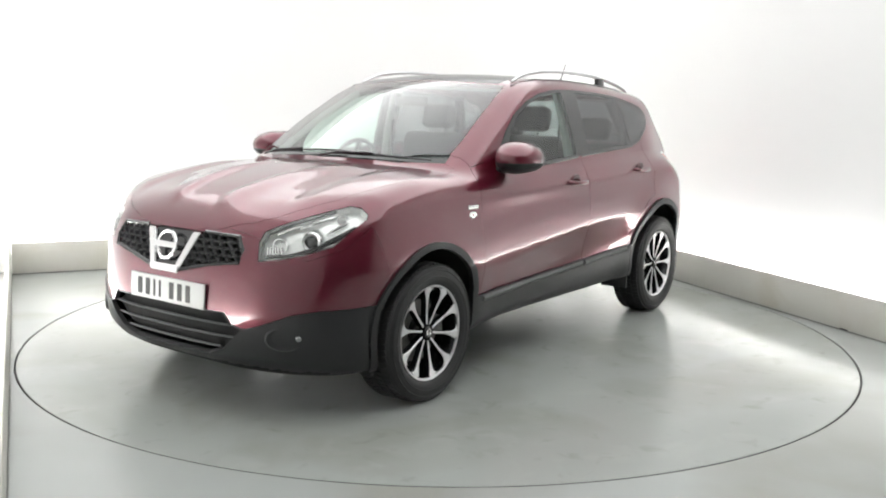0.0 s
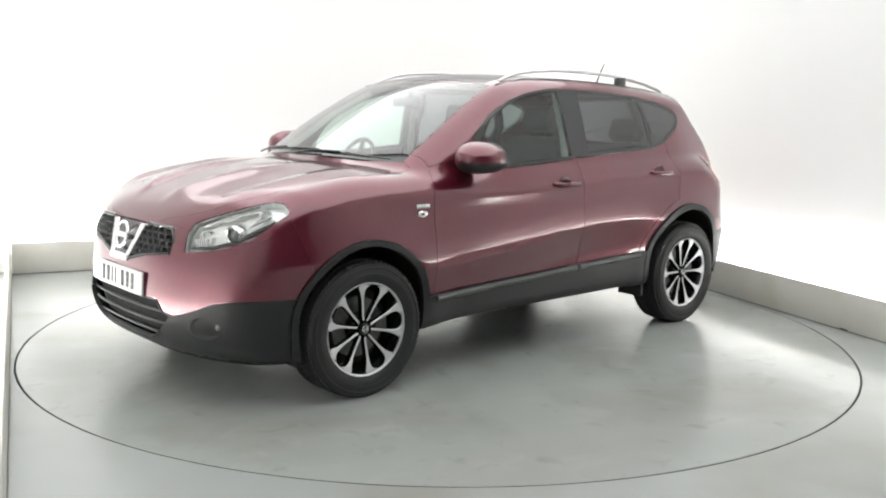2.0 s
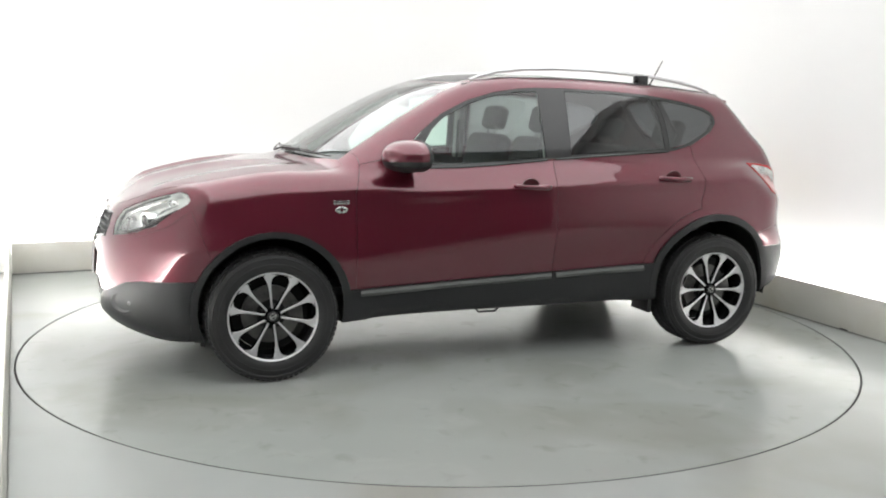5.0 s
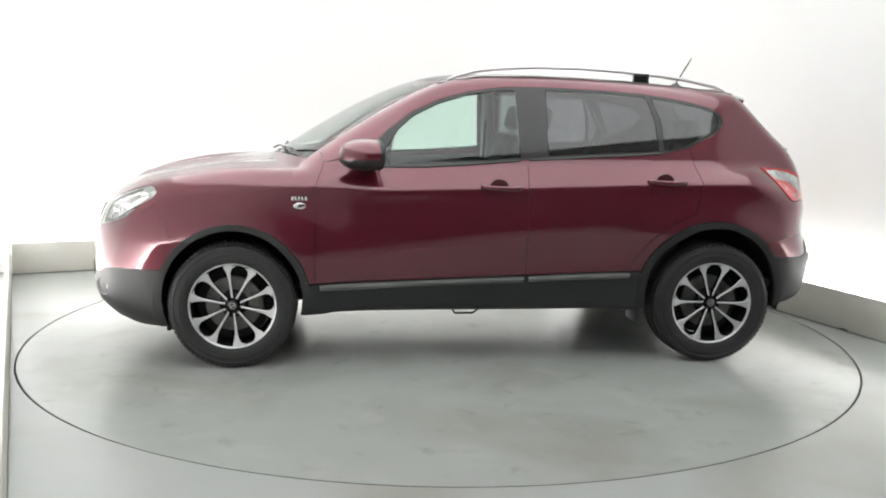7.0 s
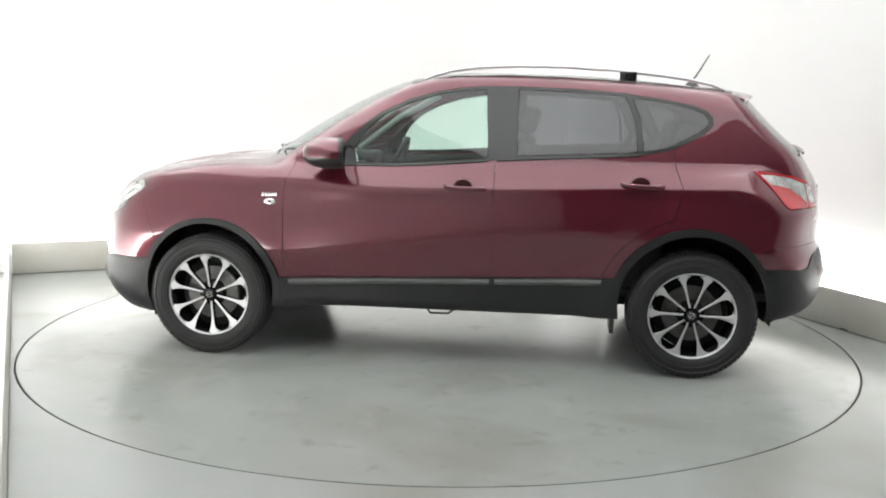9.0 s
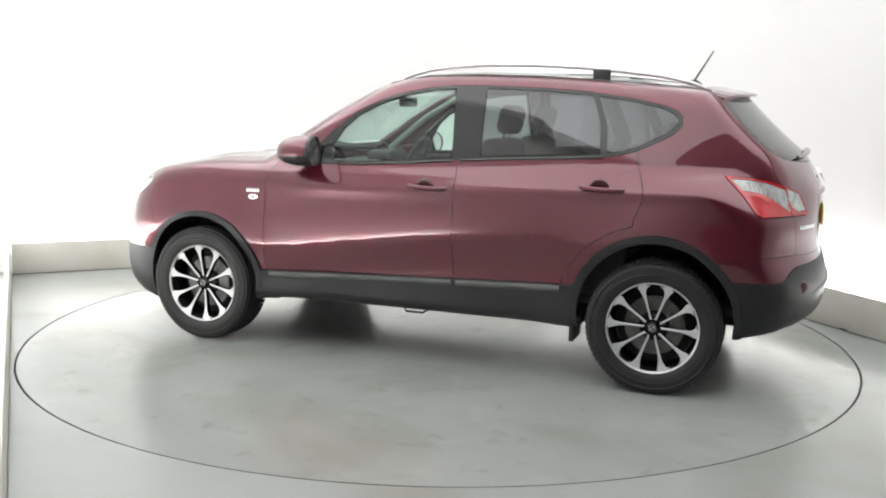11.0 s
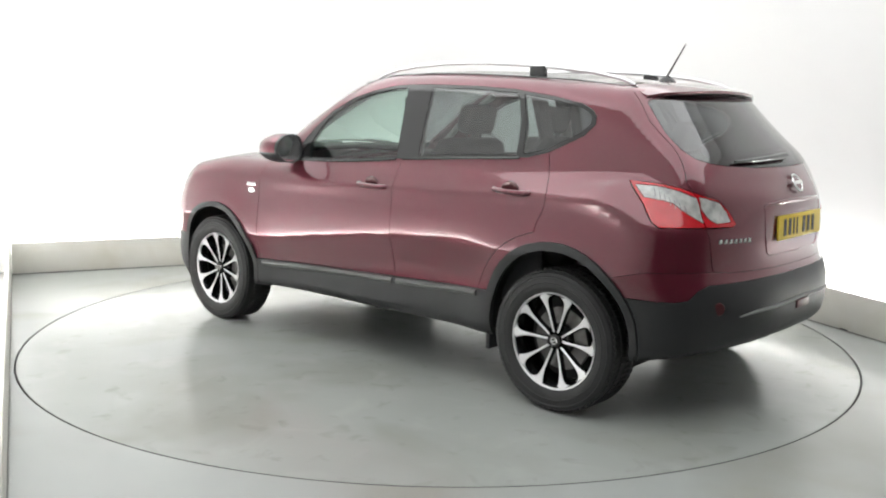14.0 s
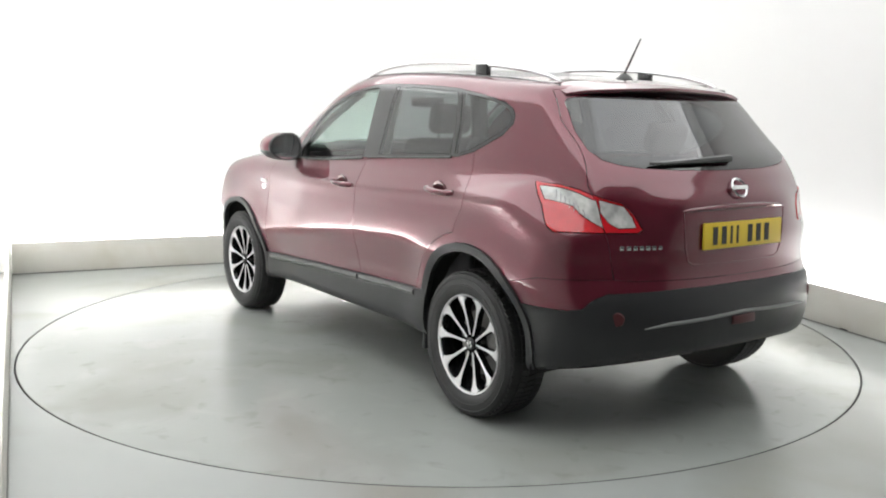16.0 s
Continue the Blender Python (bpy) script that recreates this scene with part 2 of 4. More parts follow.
    for b in ((A0 + 0.20, A1 - 0.45, -4.35, -4.302), (A0 + 0.20, A1 - 0.45, D1 - 0.498, D1 - 0.45), (A0 + 0.20, A0 + 0.248, -4.302, D1 - 0.498), (A1 - 0.498, A1 - 0.45, -4.302, D1 - 0.498)):
        add_box(bm, *b, TOP - 0.06, TOP)
    part("frame", bm, SILVER, light)


R_TABLE = 2.456
booth()


def make_turntable():
    ob = tagged(new("turntable"), "round grey painted turntable set flush in the floor", "turntable")
    r = R_TABLE - 0.010
    bm = lathe([(0.002, -0.03), (0.6, -0.03), (1.2, -0.03), (r, -0.03), (r, -0.002), (r - 0.002, 0.0), (1.6, 0), (0.8, 0), (0.002, 0)], 160)
    bmesh.ops.transform(bm, matrix=pose(0, 0, 0, 90), verts=bm.verts)
    for v in bm.verts:
        v.co.z = -abs(v.co.z)
    part("deck", bm, TABLE, ob, "grey painted deck")
    bm = lathe([(r + 0.001, -0.03), (r + 0.001, -0.001), (r + 0.004, -0.001), (r + 0.004, -0.03)], 160, closed=True)
    bmesh.ops.transform(bm, matrix=pose(0, 0, 0, 90), verts=bm.verts)
    for v in bm.verts:
        v.co.z = -abs(v.co.z)
    part("edge_band", bm, SEAM, ob, "dark steel edge band")
    return ob


turntable = make_turntable()


# ---------------------------------------------------------------- car body: one smooth shell, cut into its panels
def curve(*pairs):
    """A smooth curve through (x, y) pairs, straight beyond its ends."""
    xs, ys = np.array([p[0] for p in pairs], float), np.array([p[1] for p in pairs], float)
    ms = np.gradient(ys, xs)

    def value(x):
        x = np.asarray(x, float)
        i = np.clip(np.searchsorted(xs, x) - 1, 0, len(xs) - 2)
        w = xs[i + 1] - xs[i]
        t = (x - xs[i]) / w
        c = np.clip(t, 0, 1)
        h = (2 * c**3 - 3 * c**2 + 1) * ys[i] + (c**3 - 2 * c**2 + c) * w * ms[i] + (3 * c**2 - 2 * c**3) * ys[i + 1] + (c**3 - c**2) * w * ms[i + 1]
        return h + np.where(t > 1, (t - 1) * w * ms[i + 1], 0) + np.where(t < 0, t * w * ms[i], 0)
    return value


def smax(a, b, k):
    h = np.maximum(k - np.abs(a - b), 0)
    return np.maximum(a, b) + h * h / (4 * k)


def step(a, b, x):
    t = np.clip((x - a) / (b - a), 0, 1)
    return t * t * (3 - 2 * t)


BONNET = curve((-2.2, 1.05), (-1.85, 1.12), (-1.5, 1.16), (-1.2, 1.17), (0.0, 1.15), (0.85, 1.125), (1.08, 1.115), (1.28, 1.102), (1.47, 1.078), (1.65, 1.047), (1.82, 1.006), (1.96, 0.955), (2.06, 0.90), (2.13, 0.84))
FLANK = curve((0.15, 0.81), (0.30, 0.840), (0.42, 0.843), (0.50, 0.847), (0.58, 0.864), (0.64, 0.880), (0.675, 0.8895), (0.70, 0.8915), (0.76, 0.8905), (0.80, 0.888), (0.90, 0.877), (1.0, 0.858), (1.08, 0.832), (1.14, 0.80), (1.25, 0.745))
TAPER = curve((-2.1, 0.075), (-1.64, 0.025), (-1.3, 0.006), (-1.0, 0.004), (0.4, 0.0), (1.0, 0.004), (1.3, 0.008), (1.66, 0.016), (1.95, 0.06))
NOSE = curve((0.15, 1.98), (0.22, 2.08), (0.30, 2.165), (0.38, 2.195), (0.48, 2.20), (0.60, 2.19), (0.70, 2.175), (0.80, 2.14), (0.90, 2.085), (1.0, 2.0))
TAIL = curve((0.15, -1.85), (0.24, -1.99), (0.33, -2.09), (0.45, -2.135), (0.56, -2.14), (0.63, -2.125), (0.70, -2.10), (0.85, -2.095), (0.98, -2.09), (1.08, -2.06), (1.16, -1.99), (1.3, -1.85))
BELLY = curve((-2.2, 0.42), (-1.95, 0.35), (-1.7, 0.305), (-0.9, 0.29), (0.9, 0.28), (1.6, 0.215), (2.0, 0.205), (2.2, 0.235))
ROOF = curve((-1.9, 1.465), (-1.62, 1.505), (-1.5, 1.524), (-1.2, 1.555), (-0.9, 1.579), (-0.55, 1.596), (-0.24, 1.600), (0.07, 1.588), (0.27, 1.557), (0.46, 1.495), (0.645, 1.408), (0.825, 1.308), (0.995, 1.203), (1.165, 1.09))
CABIN = curve((1.0, 0.835), (1.14, 0.797), (1.3, 0.75), (1.45, 0.702), (1.52, 0.674), (1.62, 0.63))
WAIST = curve((-2.0, 0.168), (-1.7, 0.092), (-1.4, 0.03), (-1.0, 0.006), (0.0, 0.0), (0.5, 0.012), (0.95, 0.05))
HATCH = curve((0.9, -2.04), (1.0, -2.055), (1.1, -2.02), (1.18, -1.965), (1.27, -1.865), (1.36, -1.77), (1.45, -1.685), (1.6, -1.57))


# the crease along the doors climbs towards the rear
CLIMB = curve((-1.6, 0.0), (-1.3, 0.02), (-1.0, 0.05), (-0.72, 0.06), (-0.2, 0.03), (0.3, -0.03), (0.86, -0.085), (1.1, -0.06), (1.35, 0.0), (1.7, 0.0))


def field(x, y, z):
    """Below zero inside the body. x forward, z up, centred between the axles."""
    ay = np.abs(y)
    # bonnet: crowned, with a raised middle between two creases that meet towards the nose
    crease = 0.165 + 0.10 * np.clip((2.0 - x) / 0.95, 0, 1.2)
    ridge = 0.019 * np.exp(-(np.maximum(ay - crease, 0) / 0.10) ** 2) * np.exp(-(np.minimum(ay - crease, 0) / 0.04) ** 2) * step(2.04, 1.85, x) * step(1.15, 1.6, x)
    ridge += 0.016 * step(0.47, 0.60, ay) * step(2.0, 1.8, x) * step(1.0, 1.4, x)
    top = z - (BONNET(x) - 0.075 * ay**2 - 0.03 * ay**4 + ridge - 0.008)
    # swollen wings over both axles
    rf, rr = np.hypot(x - 1.315, z - 0.34), np.hypot(x + 1.31, z - 0.345)
    swell = 0.018 * np.exp(-((rf - 0.40) / 0.13) ** 2) + 0.020 * np.exp(-((rr - 0.42) / 0.13) ** 2)
    shoulder = 0.010 * np.exp(-((z - 0.955 - 0.03 * (-x)) / 0.035) ** 2) * step(0.9, 0.4, x)
    shoulder += 0.034 * np.exp(-((z - 1.0) / 0.11) ** 2) * step(-1.15, -1.7, x)
    side = ay - (FLANK(z - CLIMB(np.clip(x, -1.6, 1.7)) * step(0.98, 0.80, z)) - TAPER(x) * (0.5 + 0.5 * step(0.6, 0.95, z)) + swell + shoulder)
    front = x - (NOSE(z) - 0.040 - 0.10 * ay**2 - 0.36 * np.maximum(ay - 0.25, 0) ** 2 - 0.22 * ay**4)
    round_off = 0.24 + 0.52 * step(0.85, 1.08, z)
    back = TAIL(z) + 0.030 + 0.13 * ay**2 + round_off * np.maximum(ay - 0.22, 0) ** 2 + 0.16 * ay**4 - x
    low = smax(top, side, 0.10)
    low = smax(low, front, 0.10)
    low = smax(low, back, 0.10)
    low = smax(low, BELLY(x) - z, 0.05)
    roof = z - (ROOF(x + 0.34 * ay**2 * step(-0.2, 0.5, x)) - 0.085 * ay**2)
    cab = smax(roof, ay - (CABIN(z) - WAIST(x)), 0.09)
    cab = smax(cab, HATCH(z) + 0.36 * ay**2 - x, 0.06)
    cab = smax(cab, 0.9 - z, 0.05)
    return -smax(-low, -cab, 0.035)


def slope(p, e=0.002):
    d = np.stack([field(*(p + np.eye(3)[i] * e).T) - field(*(p - np.eye(3)[i] * e).T) for i in range(3)], 1)
    return d / (2 * e)


def settle(p, rounds=4):
    for _ in range(rounds):
        g = slope(p)
        p = p - g * (field(*p.T) / np.maximum((g * g).sum(1), 0.05))[:, None]
    return p


def shell(h=0.026):
    """Half of the body (y > 0) as quads lying on the zero surface of the field."""
    gx, gy, gz = np.arange(-2.26, 2.30, h), np.arange(-1.5 * h, 1.0, h), np.arange(0.13, 1.72, h)
    v = field(*np.meshgrid(gx, gy, gz, indexing="ij"))
    s = v < 0
    total, count = np.zeros((*[n - 1 for n in v.shape], 3)), np.zeros([n - 1 for n in v.shape])
    nx, ny, nz = v.shape
    base = np.stack(np.meshgrid(gx[:-1], gy[:-1], gz[:-1], indexing="ij"), -1)
    corners = [(i, j, k) for i in (0, 1) for j in (0, 1) for k in (0, 1)]
    for a in corners:
        for b in corners:
            if sum(b) - sum(a) == 1 and all(q >= p for p, q in zip(a, b)):
                va, vb = (v[c[0]:nx - 1 + c[0], c[1]:ny - 1 + c[1], c[2]:nz - 1 + c[2]] for c in (a, b))
                hit = (va < 0) != (vb < 0)
                t = np.where(hit, va / np.where(hit, va - vb, 1), 0)
                at = np.array(a) + t[..., None] * (np.array(b) - np.array(a))
                total += np.where(hit[..., None], at, 0)
                count += hit
    used = count > 0
    index = np.full(used.shape, -1)
    index[used] = np.arange(used.sum())
    points = settle((base + h * total / np.maximum(count, 1)[..., None])[used])
    faces = []
    for axis in range(3):
        lo, hi = [slice(1, n - 1) for n in v.shape], [slice(1, n - 1) for n in v.shape]
        lo[axis], hi[axis] = slice(0, v.shape[axis] - 1), slice(1, v.shape[axis])
        a, b = s[tuple(lo)], s[tuple(hi)]
        off = [1, 1, 1]
        off[axis] = 0
        u, w = [i for i in range(3) if i != axis]
        for flip in (False, True):
            q = np.argwhere((a & ~b) if not flip else (~a & b)) + off
            if not len(q):
                continue
            ring = []
            for du, dw in ((-1, -1), (0, -1), (0, 0), (-1, 0)):
                c = q.copy()
                c[:, u] += du
                c[:, w] += dw
                ring.append(index[c[:, 0], c[:, 1], c[:, 2]])
            quad = np.stack(ring, 1)
            faces.append(quad[:, ::-1] if flip != (axis == 1) else quad)
    return points, np.concatenate(faces)


def half_shell():
    points, quads = shell()
    bm = bmesh.new()
    vs = [bm.verts.new(p) for p in points]
    for q in quads:
        try:
            bm.faces.new([vs[i] for i in q])
        except ValueError:
            pass
    bmesh.ops.bisect_plane(bm, geom=bm.verts[:] + bm.edges[:] + bm.faces[:], plane_co=(0, 0, 0), plane_no=(0, 1, 0), clear_inner=True, dist=1e-5)
    bm.normal_update()
    return bm


def inside(px, pz, poly):
    hit = False
    for (ax, az), (bx, bz) in zip(poly, poly[1:] + poly[:1]):
        if (az > pz) != (bz > pz) and px < (bx - ax) * (pz - az) / (bz - az) + ax:
            hit = not hit
    return hit


VIEWS = {"side": ((1, 0, 0), (0, 0, 1), (0, 1, 0)), "front": ((0, 1, 0), (0, 0, 1), (1, 0, 0)), "rear": ((0, 1, 0), (0, 0, 1), (-1, 0, 0)), "top": ((1, 0, 0), (0, 1, 0), (0, 0, 1))}


def mark(bm, view, poly, code, only=None, facing=0.05, where=None):
    """Cut the shell along an outline seen from one side and give the faces within it a code."""
    e1, e2, d = [Vector(v) for v in VIEWS[view]]
    layer = bm.faces.layers.int["code"]

    def fits(f):
        return (only is None or f[layer] in only) and f.normal.dot(d) > facing and (where is None or where(f.calc_center_median()))

    us, ws = [p[0] for p in poly], [p[1] for p in poly]
    near = []
    for f in bm.faces:
        if fits(f):
            c = f.calc_center_median()
            if min(us) - 0.06 < c.dot(e1) < max(us) + 0.06 and min(ws) - 0.06 < c.dot(e2) < max(ws) + 0.06:
                near.append(f)
    for (au, aw), (bu, bw) in zip(poly, poly[1:] + poly[:1]):
        n2 = Vector((aw - bw, bu - au))
        length = n2.length
        if length < 1e-6:
            continue
        n2 /= length
        t2 = Vector((bu - au, bw - aw)) / length
        touched = []
        for f in near:
            sd = [(v.co.dot(e1) - au) * n2.x + (v.co.dot(e2) - aw) * n2.y for v in f.verts]
            if min(sd) < -1e-5 and max(sd) > 1e-5:
                td = [(v.co.dot(e1) - au) * t2.x + (v.co.dot(e2) - aw) * t2.y for v in f.verts]
                if max(td) > -0.004 and min(td) < length + 0.004:
                    touched.append(f)
        if not touched:
            continue
        geom = set(touched)
        for f in touched:
            geom.update(f.edges)
            geom.update(f.verts)
        drop = set(touched)
        got = bmesh.ops.bisect_plane(bm, geom=list(geom), dist=2e-5, plane_co=e1 * au + e2 * aw, plane_no=e1 * n2.x + e2 * n2.y)
        near = [f for f in near if f.is_valid and f not in drop] + [g for g in got["geom"] if isinstance(g, bmesh.types.BMFace)]
        near = list(dict.fromkeys(near))
    bm.normal_update()
    for f in near:
        c = f.calc_center_median()
        if fits(f) and inside(c.dot(e1), c.dot(e2), poly):
            f[layer] = code


def arc(cx, cz, r, a0, a1, n=18):
    return [(cx + r * math.cos(radians(a0 + (a1 - a0) * i / n)), cz + r * math.sin(radians(a0 + (a1 - a0) * i / n))) for i in range(n + 1)]


REST, BONNET_, BUMPER_F, LOW_F, LAMP_F, GRILLE, INTAKE, SCREEN, ROOFGLASS, DLO, WIN_F, WIN_R, WIN_Q, DOOR_F, DOOR_R, SILL, RING_F, RING_R, HOLE, HATCH_, HATCH_GLASS, LAMP_R, BUMPER_R, LOW_R, UNDER, WING, COWL, LAMP_W, INNER_LAMP, INNER_W = range(30)

FRONT_WHEEL, REAR_WHEEL = (1.315, 0.335), (-1.315, 0.335)

bm = half_shell()
bm.faces.layers.int.new("code")
# outlines, seen square from each side of the car
NOSE_END = dict(facing=-0.4, where=lambda c: c.x > 1.4)
REAR_END = dict(facing=-0.5, where=lambda c: c.x < -1.45)
mark(bm, "side", [(2.4, 0.10), (1.6, 0.10), (1.6, 0.60), (1.70, 0.875), (1.80, 0.80), (1.95, 0.735), (2.05, 0.85), (2.4, 0.85)], BUMPER_F, facing=-0.4)
mark(bm, "top", [(1.14, -0.1), (1.10, 0.26), (1.05, 0.45), (0.93, 0.665), (0.925, 0.72), (1.3, 0.755), (1.62, 0.735), (1.75, 0.70), (1.85, 0.62), (1.94, 0.53), (2.0, 0.435), (2.06, 0.275), (2.095, -0.1)], BONNET_, only=(REST, BUMPER_F), facing=0.35)
mark(bm, "top", [(1.085, -0.1), (1.06, 0.22), (1.0, 0.45), (0.875, 0.655), (0.75, 0.652), (0.465, 0.612), (0.24, 0.572), (0.29, 0.40), (0.325, 0.2), (0.33, -0.1)], SCREEN, only=(REST,), facing=0.2, where=lambda c: c.z > 1.08)
mark(bm, "top", [(1.14, -0.1), (1.10, 0.26), (1.05, 0.45), (0.93, 0.665), (0.87, 0.66), (0.985, 0.45), (1.03, -0.1)], COWL, only=(REST,), facing=0.2, where=lambda c: c.z > 1.0)
mark(bm, "top", [(0.30, -0.1), (0.295, 0.2), (0.262, 0.40), (0.225, 0.52), (-1.15, 0.52), (-1.2, 0.3), (-1.2, -0.1)], ROOFGLASS, only=(REST,), facing=0.4, where=lambda c: c.z > 1.3)
mark(bm, "side", [(0.885, 0.40), (0.885, 0.95), (0.84, 1.09), (0.3, 1.2), (-0.258, 1.2), (-0.258, 0.40)], DOOR_F, only=(REST,))
mark(bm, "side", [(-0.258, 0.40), (-0.258, 1.2), (-1.17, 1.26), (-1.19, 1.14), (-1.235, 1.0), (-1.225, 0.93), (-1.20, 0.875), *arc(-1.31, 0.345, 0.50, 77, 6, 10), (-0.80, 0.38)], DOOR_R, only=(REST,))
mark(bm, "side", [(0.885, 0.15), (0.885, 0.95), (0.84, 1.09), (0.85, 1.135), (0.93, 1.165), (1.2, 1.2), (2.3, 1.2), (2.3, 0.15)], WING, only=(REST,), facing=-0.7)
mark(bm, "side", [(0.64, 1.075), (0.5, 1.075), (0.23, 1.083), (-0.043, 1.102), (-0.348, 1.126), (-0.657, 1.143), (-0.907, 1.155), (-1.066, 1.165), (-1.178, 1.193), (-1.259, 1.232), (-1.342, 1.274), (-1.388, 1.325), (-1.385, 1.362), (-1.36, 1.392), (-1.30, 1.419), (-1.141, 1.452), (-0.921, 1.483), (-0.668, 1.500), (-0.356, 1.509), (-0.187, 1.508), (-0.08, 1.500), (0.072, 1.476), (0.225, 1.431), (0.377, 1.359), (0.5, 1.262), (0.60, 1.160)], DLO, only=(REST, WING, DOOR_F, DOOR_R))
mark(bm, "side", [(0.49, 1.090), (0.23, 1.097), (-0.043, 1.116), (-0.218, 1.130), (-0.195, 1.489), (-0.08, 1.483), (0.07, 1.459), (0.22, 1.413), (0.36, 1.344), (0.44, 1.272), (0.51, 1.165)], WIN_F, only=(DLO,))
mark(bm, "side", [(-0.375, 1.144), (-0.657, 1.159), (-1.0, 1.174), (-0.985, 1.33), (-0.955, 1.42), (-0.93, 1.465), (-0.668, 1.484), (-0.37, 1.492)], WIN_R, only=(DLO,))
mark(bm, "side", [(-1.035, 1.18), (-1.07, 1.182), (-1.165, 1.208), (-1.25, 1.25), (-1.325, 1.287), (-1.367, 1.33), (-1.362, 1.358), (-1.34, 1.382), (-1.28, 1.406), (-1.13, 1.438), (-0.97, 1.460), (-1.02, 1.33)], WIN_Q, only=(DLO,))
mark(bm, "front", [(-0.1, 0.08), (1.0, 0.08), (1.0, 0.53), (0.83, 0.526), (0.76, 0.524), (0.674, 0.508), (0.60, 0.476), (0.54, 0.453), (0.484, 0.437), (0.42, 0.45), (0.385, 0.50), (-0.1, 0.505)], LOW_F, only=(REST, WING, BUMPER_F), **NOSE_END)
mark(bm, "front", [(-0.1, 0.295), (0.26, 0.30), (0.36, 0.335), (0.465, 0.430), (0.415, 0.445), (0.377, 0.493), (-0.1, 0.499)], INTAKE, only=(LOW_F,), facing=0.1)
mark(bm, "front", [(-0.1, 0.645), (0.085, 0.648), (0.235, 0.683), (0.438, 0.712), (0.442, 0.77), (0.405, 0.824), (-0.1, 0.830)], GRILLE, only=(REST, WING, BUMPER_F, BONNET_), facing=0.1)
mark(bm, "front", [(0.520, 0.728), (0.503, 0.805), (0.509, 0.851), (0.562, 0.880), (0.668, 0.925), (0.758, 0.960), (0.795, 0.952), (0.825, 0.925), (0.830, 0.905), (0.815, 0.870), (0.773, 0.795), (0.69, 0.758), (0.60, 0.738)], LAMP_F, only=(REST, WING, BUMPER_F, BONNET_), facing=-0.1, where=lambda c: c.x > 1.5)
mark(bm, "side", [(0.96, 0.1), (0.96, 0.445), (0.36, 0.469), (-0.25, 0.49), (-0.97, 0.515), (-0.97, 0.1)], SILL, only=(REST, WING, DOOR_F, DOOR_R), facing=-0.5)
mark(bm, "rear", [(-0.1, 0.70), (0.55, 0.705), (0.627, 0.712), (0.634, 0.766), (0.656, 0.895), (0.680, 1.088), (0.645, 1.242), (0.645, 1.35), (0.60, 1.475), (0.30, 1.498), (-0.1, 1.505)], HATCH_, only=(REST,), facing=0.10, where=lambda c: c.x < -1.5)
mark(bm, "rear", [(-0.1, 1.145), (0.282, 1.149), (0.46, 1.158), (0.542, 1.17), (0.60, 1.19), (0.625, 1.225), (0.625, 1.30), (0.59, 1.425), (0.57, 1.44), (0.437, 1.459), (0.151, 1.475), (-0.1, 1.478)], HATCH_GLASS, only=(REST, HATCH_), facing=0.10, where=lambda c: c.x < -1.5)
mark(bm, "side", [(-2.4, 0.08), (-1.55, 0.08), (-1.55, 0.66), (-1.75, 0.71), (-2.4, 0.715)], BUMPER_R, only=(REST,), facing=-0.6)
mark(bm, "rear", [(-0.1, 0.08), (1.0, 0.08), (1.0, 0.598), (0.87, 0.592), (0.80, 0.588), (0.755, 0.597), (0.711, 0.635), (0.66, 0.657), (0.36, 0.668), (-0.1, 0.671)], LOW_R, only=(REST, BUMPER_R), **REAR_END)
LAMP_EDGE = [(-1.60, 1.090), (-1.72, 1.084), (-1.81, 1.070), (-1.88, 1.045), (-1.93, 1.020), (-1.96, 0.976), (-1.99, 0.915), (-1.985, 0.900), (-1.785, 0.900), (-1.755, 0.920), (-1.692, 1.0)]
mark(bm, "side", LAMP_EDGE, LAMP_R, only=(REST,), facing=-0.4, where=lambda c: c.y > 0.5)
mark(bm, "side", LAMP_EDGE, INNER_LAMP, only=(HATCH_,), facing=-0.8, where=lambda c: c.y > 0.5)
mark(bm, "side", [(-1.635, 1.074), (-1.72, 1.070), (-1.81, 1.053), (-1.92, 1.010), (-1.96, 0.905), (-1.92, 0.915), (-1.87, 0.952), (-1.80, 1.003), (-1.765, 1.012), (-1.687, 1.025)], LAMP_W, only=(LAMP_R,), facing=-0.4)
mark(bm, "rear", [(0.662, 1.030), (0.576, 1.005), (0.550, 0.965), (0.540, 0.924), (0.604, 0.920), (0.634, 0.940), (0.662, 0.985)], INNER_W, only=(INNER_LAMP,), facing=-0.2)
mark(bm, "side", arc(1.312, 0.362, 0.406, 0, 359, 40), RING_F, facing=-0.2, where=lambda c: c.y > 0.5)
mark(bm, "side", arc(-1.308, 0.372, 0.424, 0, 359, 40), RING_R, facing=-0.2, where=lambda c: c.y > 0.5)
mark(bm, "side", arc(1.315, 0.372, 0.367, 0, 359, 36), HOLE, facing=-1.1, where=lambda c: c.y > 0.45)
mark(bm, "side", arc(-1.312, 0.375, 0.384, 0, 359, 36), HOLE, facing=-1.1, where=lambda c: c.y > 0.45)
code = bm.faces.layers.int["code"]
for f in bm.faces:
    c = f.calc_center_median()
    if f.normal.z < -0.75 and c.z < 0.45 and f[code] != HOLE:
        f[code] = UNDER

